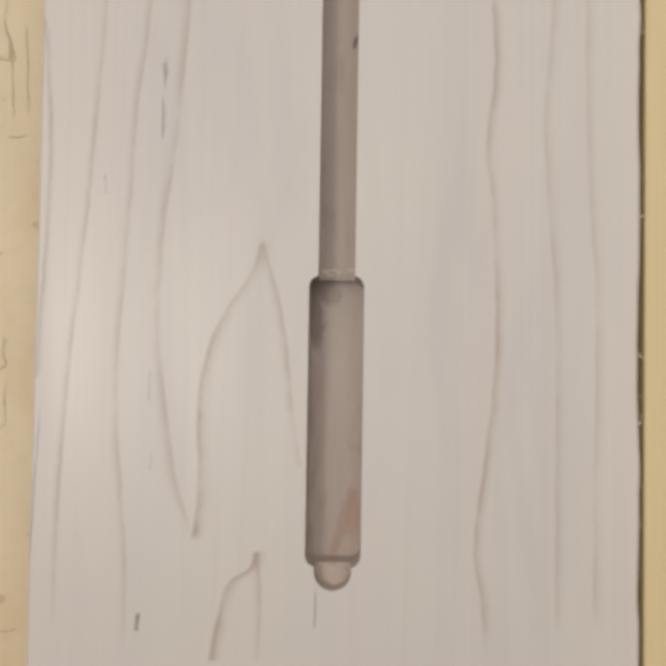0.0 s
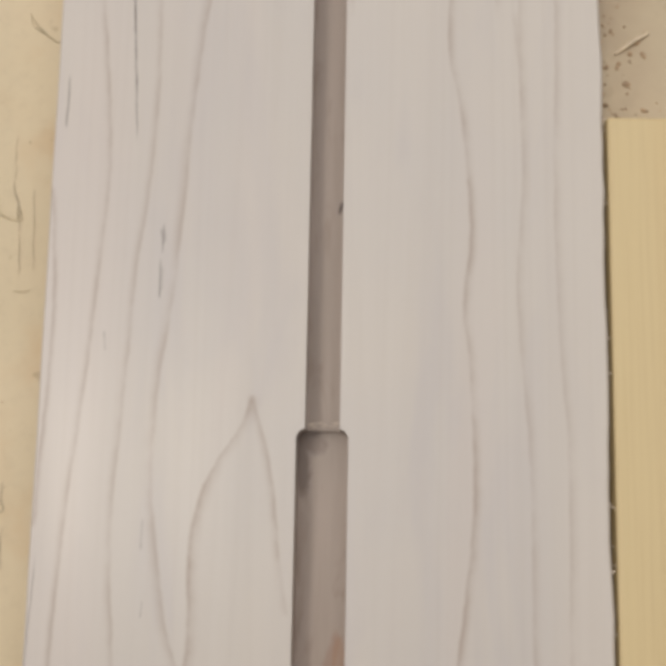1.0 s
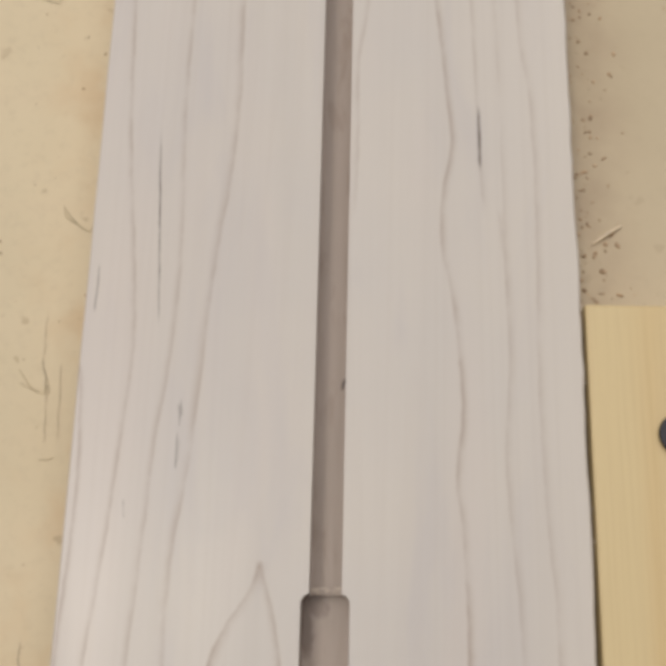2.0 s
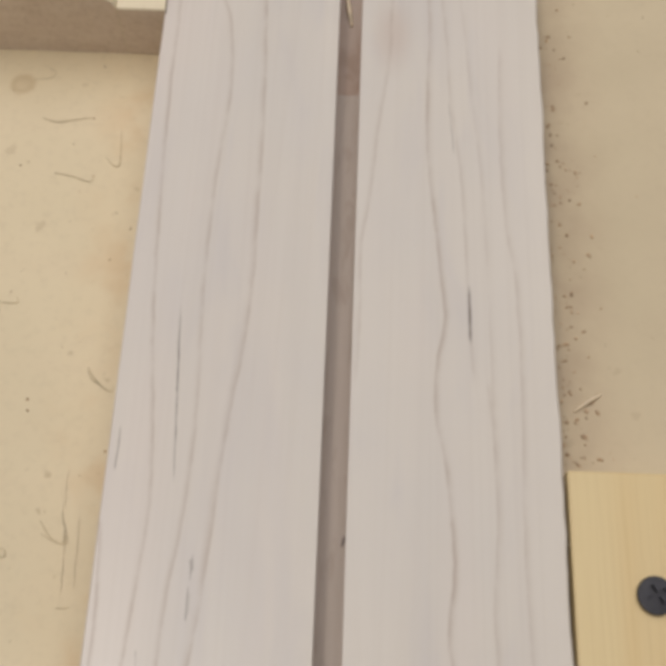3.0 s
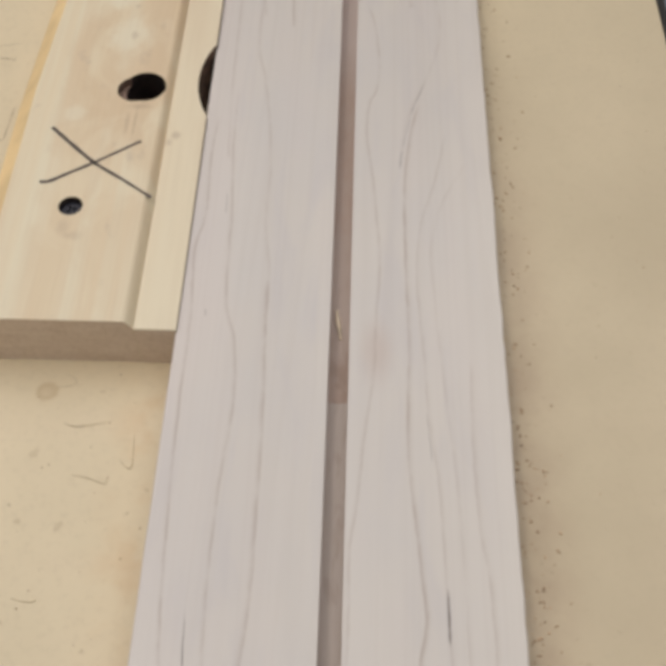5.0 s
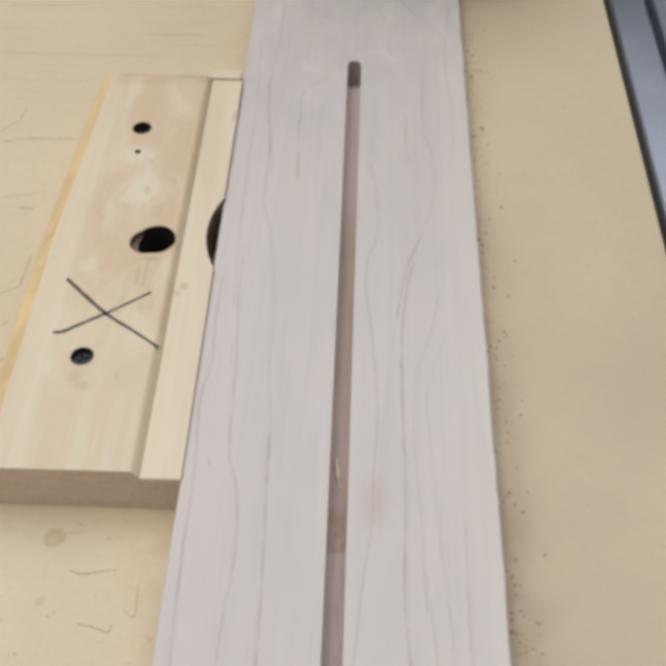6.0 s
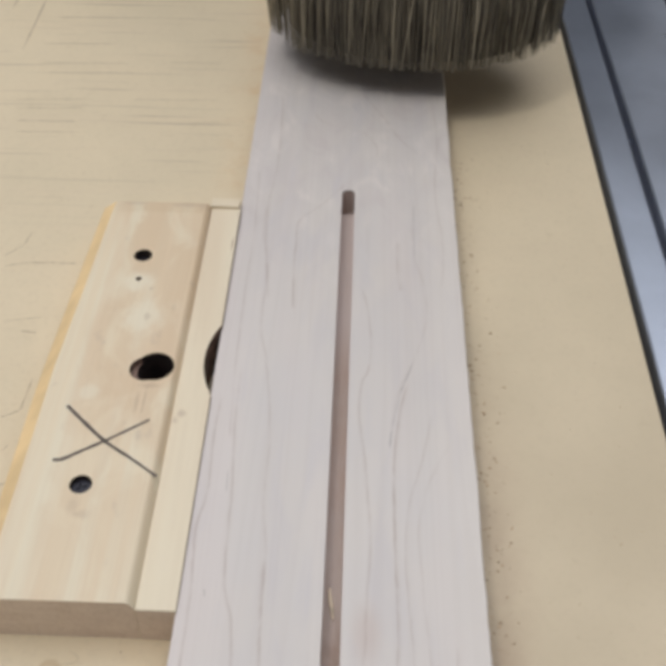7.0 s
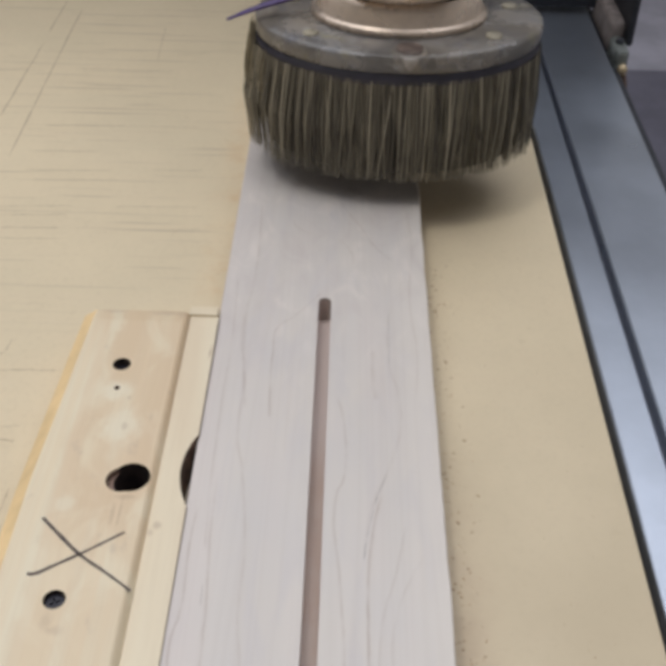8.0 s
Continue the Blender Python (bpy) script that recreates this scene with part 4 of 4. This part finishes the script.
shaving([(-0.0838, 0.1489, 0), (-0.0799, 0.1476, 0), (-0.0758, 0.1483, 0), (-0.0707, 0.1494, 0)], 0.00022, HAIR, "thin curled wood fibre lying on the spoilboard")
shaving([(-0.0616, 0.1451, 0), (-0.0611, 0.1394, 0), (-0.0610, 0.1345, 0), (-0.0623, 0.1341, 0), (-0.0648, 0.1365, 0)], 0.00022, HAIR, "thin curled wood fibre lying on the spoilboard")
shaving([(-0.0780, 0.1312, 0), (-0.0731, 0.1304, 0), (-0.0682, 0.1288, 0), (-0.0676, 0.1309, 0)], 0.00022, HAIR, "thin curled wood fibre lying on the spoilboard")
shaving([(-0.0884, 0.0933, 0), (-0.0849, 0.0925, 0), (-0.0816, 0.0927, 0), (-0.0824, 0.0942, 0)], 0.0002, HAIR, "thin curled wood fibre lying on the spoilboard")
shaving([(-0.0615, 0.0754, 0), (-0.0608, 0.0732, 0), (-0.0586, 0.0716, 0), (-0.0553, 0.0697, 0), (-0.0548, 0.0711, 0)], 0.0002, HAIR, "thin curled wood fibre lying on the spoilboard")
shaving([(-0.0676, 0.0373, 0), (-0.0645, 0.0335, 0), (-0.0618, 0.0326, 0), (-0.0617, 0.0350, 0)], 0.0002, HAIR, "thin curled wood fibre lying on the spoilboard")
shaving([(-0.0768, 0.0291, 0), (-0.0747, 0.0287, 0), (-0.0748, 0.0302, 0), (-0.0763, 0.0309, 0)], 0.00022, HAIR, "thin curled wood fibre lying on the spoilboard")
shaving([(-0.0616, 0.0758, 0), (-0.0600, 0.0734, 0), (-0.0566, 0.0701, 0), (-0.0552, 0.0696, 0)], 0.00018, HAIR, "thin curled wood fibre lying on the spoilboard")
shaving([(-0.0613, 0.0353, 0), (-0.0607, 0.0324, 0), (-0.0633, 0.0325, 0), (-0.0670, 0.0343, 0)], 0.0002, HAIR, "thin curled wood fibre lying on the spoilboard")
shaving([(-0.0634, 0.0324, 0), (-0.0615, 0.0325, 0), (-0.0611, 0.0349, 0)], 0.0002, HAIR, "thin curled wood fibre lying on the spoilboard")
shaving([(-0.0614, 0.0179, 0), (-0.0595, 0.0179, 0), (-0.0581, 0.0183, 0)], 0.00018, HAIR, "thin curled wood fibre lying on the spoilboard")
shaving([(-0.0853, 0.1664, 0), (-0.0825, 0.1642, 0), (-0.0840, 0.1622, 0), (-0.0883, 0.1617, 0)], 0.00018, HAIR, "thin curled wood fibre lying on the spoilboard")

random.seed(21)


def speck(bm, x, y, r, flat=0.5):
    made = bmesh.ops.create_icosphere(bm, subdivisions=1, radius=r)
    m = Matrix.Translation((x, y, TABLE + r * flat * 0.4)) @ Matrix.Rotation(random.uniform(0, 6.3), 4, "Z") @ Matrix.Diagonal((random.uniform(0.6, 1.6), random.uniform(0.5, 1.0), flat, 1))
    bmesh.ops.transform(bm, matrix=m, verts=made["verts"])


bm = bmesh.new()
for _ in range(430):
    y = 0.055 + 0.40 * random.random() ** 1.5
    x = 0.0520 + min(abs(random.gauss(0, 0.0055)) + random.uniform(0, 0.001), 0.03)
    speck(bm, x, y, random.choice((0.0002, 0.0003, 0.0004, 0.0006)) * random.uniform(0.8, 1.2))
for _ in range(60):
    speck(bm, random.uniform(0.06, 0.125), random.uniform(0.05, 0.5), random.uniform(0.00015, 0.0004))
for _ in range(120):
    speck(bm, random.uniform(-0.14, -0.052), random.uniform(-0.08, 0.17), random.uniform(0.00015, 0.0005))
tagged(part("sawdust", bm, DUST), "brown sawdust specks scattered along the maple board", "sawdust", kind="stuff")

bm = bmesh.new()


def score(x0, y0, x1, y1, w):
    n = 14
    rows = []
    way = Vector((x1 - x0, y1 - y0, 0)).normalized()
    side = Vector((-way.y, way.x, 0))
    for i in range(n + 1):
        u = i / n
        p = Vector((x0 + (x1 - x0) * u, y0 + (y1 - y0) * u, TABLE + 0.00008)) + side * 0.0006 * noise.noise((x0 * 70 + u * 4, y0 * 50, 2))
        k = w * (0.45 + 0.6 * abs(noise.noise((u * 7, x0 * 30, y0 * 80)))) * (1 if 0 < i < n else 0.2)
        rows.append([bm.verts.new(p + side * k), bm.verts.new(p - side * k)])
    for a, b in zip(rows, rows[1:]):
        bm.faces.new((a[0], a[1], b[1], b[0]))


score(-0.2047, 0.7909, -0.2007, 0.5555, 0.0008)
score(-0.2203, 0.8075, -0.2207, 0.7442, 0.0008)
score(-0.2200, 0.7210, -0.2203, 0.6073, 0.0008)
score(-0.1334, 0.7578, -0.1305, 0.6971, 0.0004)
score(-0.1884, 0.5974, -0.1348, 0.5998, 0.0006)
score(-0.1348, 0.5998, -0.0876, 0.6001, 0.0004)
score(-0.1897, 0.5640, -0.1474, 0.5658, 0.0006)
score(-0.1877, 0.5409, -0.1336, 0.5427, 0.0007)
score(-0.1811, 0.5303, -0.1277, 0.5321, 0.0004)
score(-0.1907, 0.5001, -0.1494, 0.5026, 0.0005)
score(-0.1882, 0.4913, -0.1498, 0.4932, 0.0005)
score(-0.1847, 0.4784, -0.1515, 0.4796, 0.0006)
score(-0.1818, 0.4680, -0.1467, 0.4689, 0.0005)
score(-0.1093, 0.5450, -0.0782, 0.5456, 0.0004)
score(-0.1248, 0.5030, -0.0757, 0.5045, 0.0004)
score(-0.1863, 0.6831, -0.1129, 0.6820, 0.0005)
score(-0.2394, 0.6764, -0.2194, 0.6811, 0.0005)
score(-0.1167, 0.7088, -0.0742, 0.7226, 0.0004)
score(-0.0895, 0.4809, -0.0587, 0.4833, 0.0003)
score(-0.1584, 0.3570, -0.1476, 0.3601, 0.0005)
score(-0.1476, 0.3601, -0.1254, 0.3603, 0.0005)
score(-0.1603, 0.3645, -0.1534, 0.3725, 0.0004)
score(-0.1534, 0.3725, -0.1517, 0.3820, 0.0004)
score(-0.1354, 0.2656, -0.1287, 0.2693, 0.0005)
score(-0.1287, 0.2693, -0.1278, 0.2869, 0.0005)
score(-0.1269, 0.2318, -0.1229, 0.2350, 0.0005)
score(-0.1310, 0.2482, -0.1286, 0.2515, 0.0004)
score(-0.1492, 0.3205, -0.1326, 0.3238, 0.0003)
score(-0.1396, 0.3147, -0.1331, 0.3139, 0.0008)
score(-0.0579, 0.0221, -0.0584, 0.0388, 0.0002)
score(-0.0618, -0.0252, -0.0608, -0.0248, 0.0003)
score(-0.0608, -0.0248, -0.0610, -0.0189, 0.0003)
score(-0.0615, -0.0360, -0.0604, -0.0352, 0.0003)
score(-0.0604, -0.0352, -0.0606, -0.0275, 0.0002)
score(-0.0609, 0.0297, -0.0625, 0.0405, 0.0003)
score(-0.0606, 0.0213, -0.0609, 0.0297, 0.0002)
score(-0.0625, 0.0405, -0.0627, 0.0497, 0.00018)
score(-0.0604, -0.0729, -0.0573, -0.0722, 0.0002)
tagged(part("scored_lines", bm, SCORE), "thin scored tool marks in the plywood spoilboard", "tool marks", kind="stuff")


# ---- ceiling lights ----
def ceiling_light(x, y, z, w, d, h, label):
    ob = thing("ceiling_light", (x, y, z), label, "ceiling light", "ceiling lights")
    part("housing", box(-w / 2, w / 2, -d / 2, d / 2, -h, 0.0, 0.01), LAMP_CASE, ob)


ceiling_light(-0.43, 0.03, 1.66, 0.30, 0.30, 0.09, "small square white lamp hanging below the ceiling panel")
ceiling_light(-0.10, 0.90, 1.75, 2.46, 2.46, 0.09, "wide white ceiling light panel")
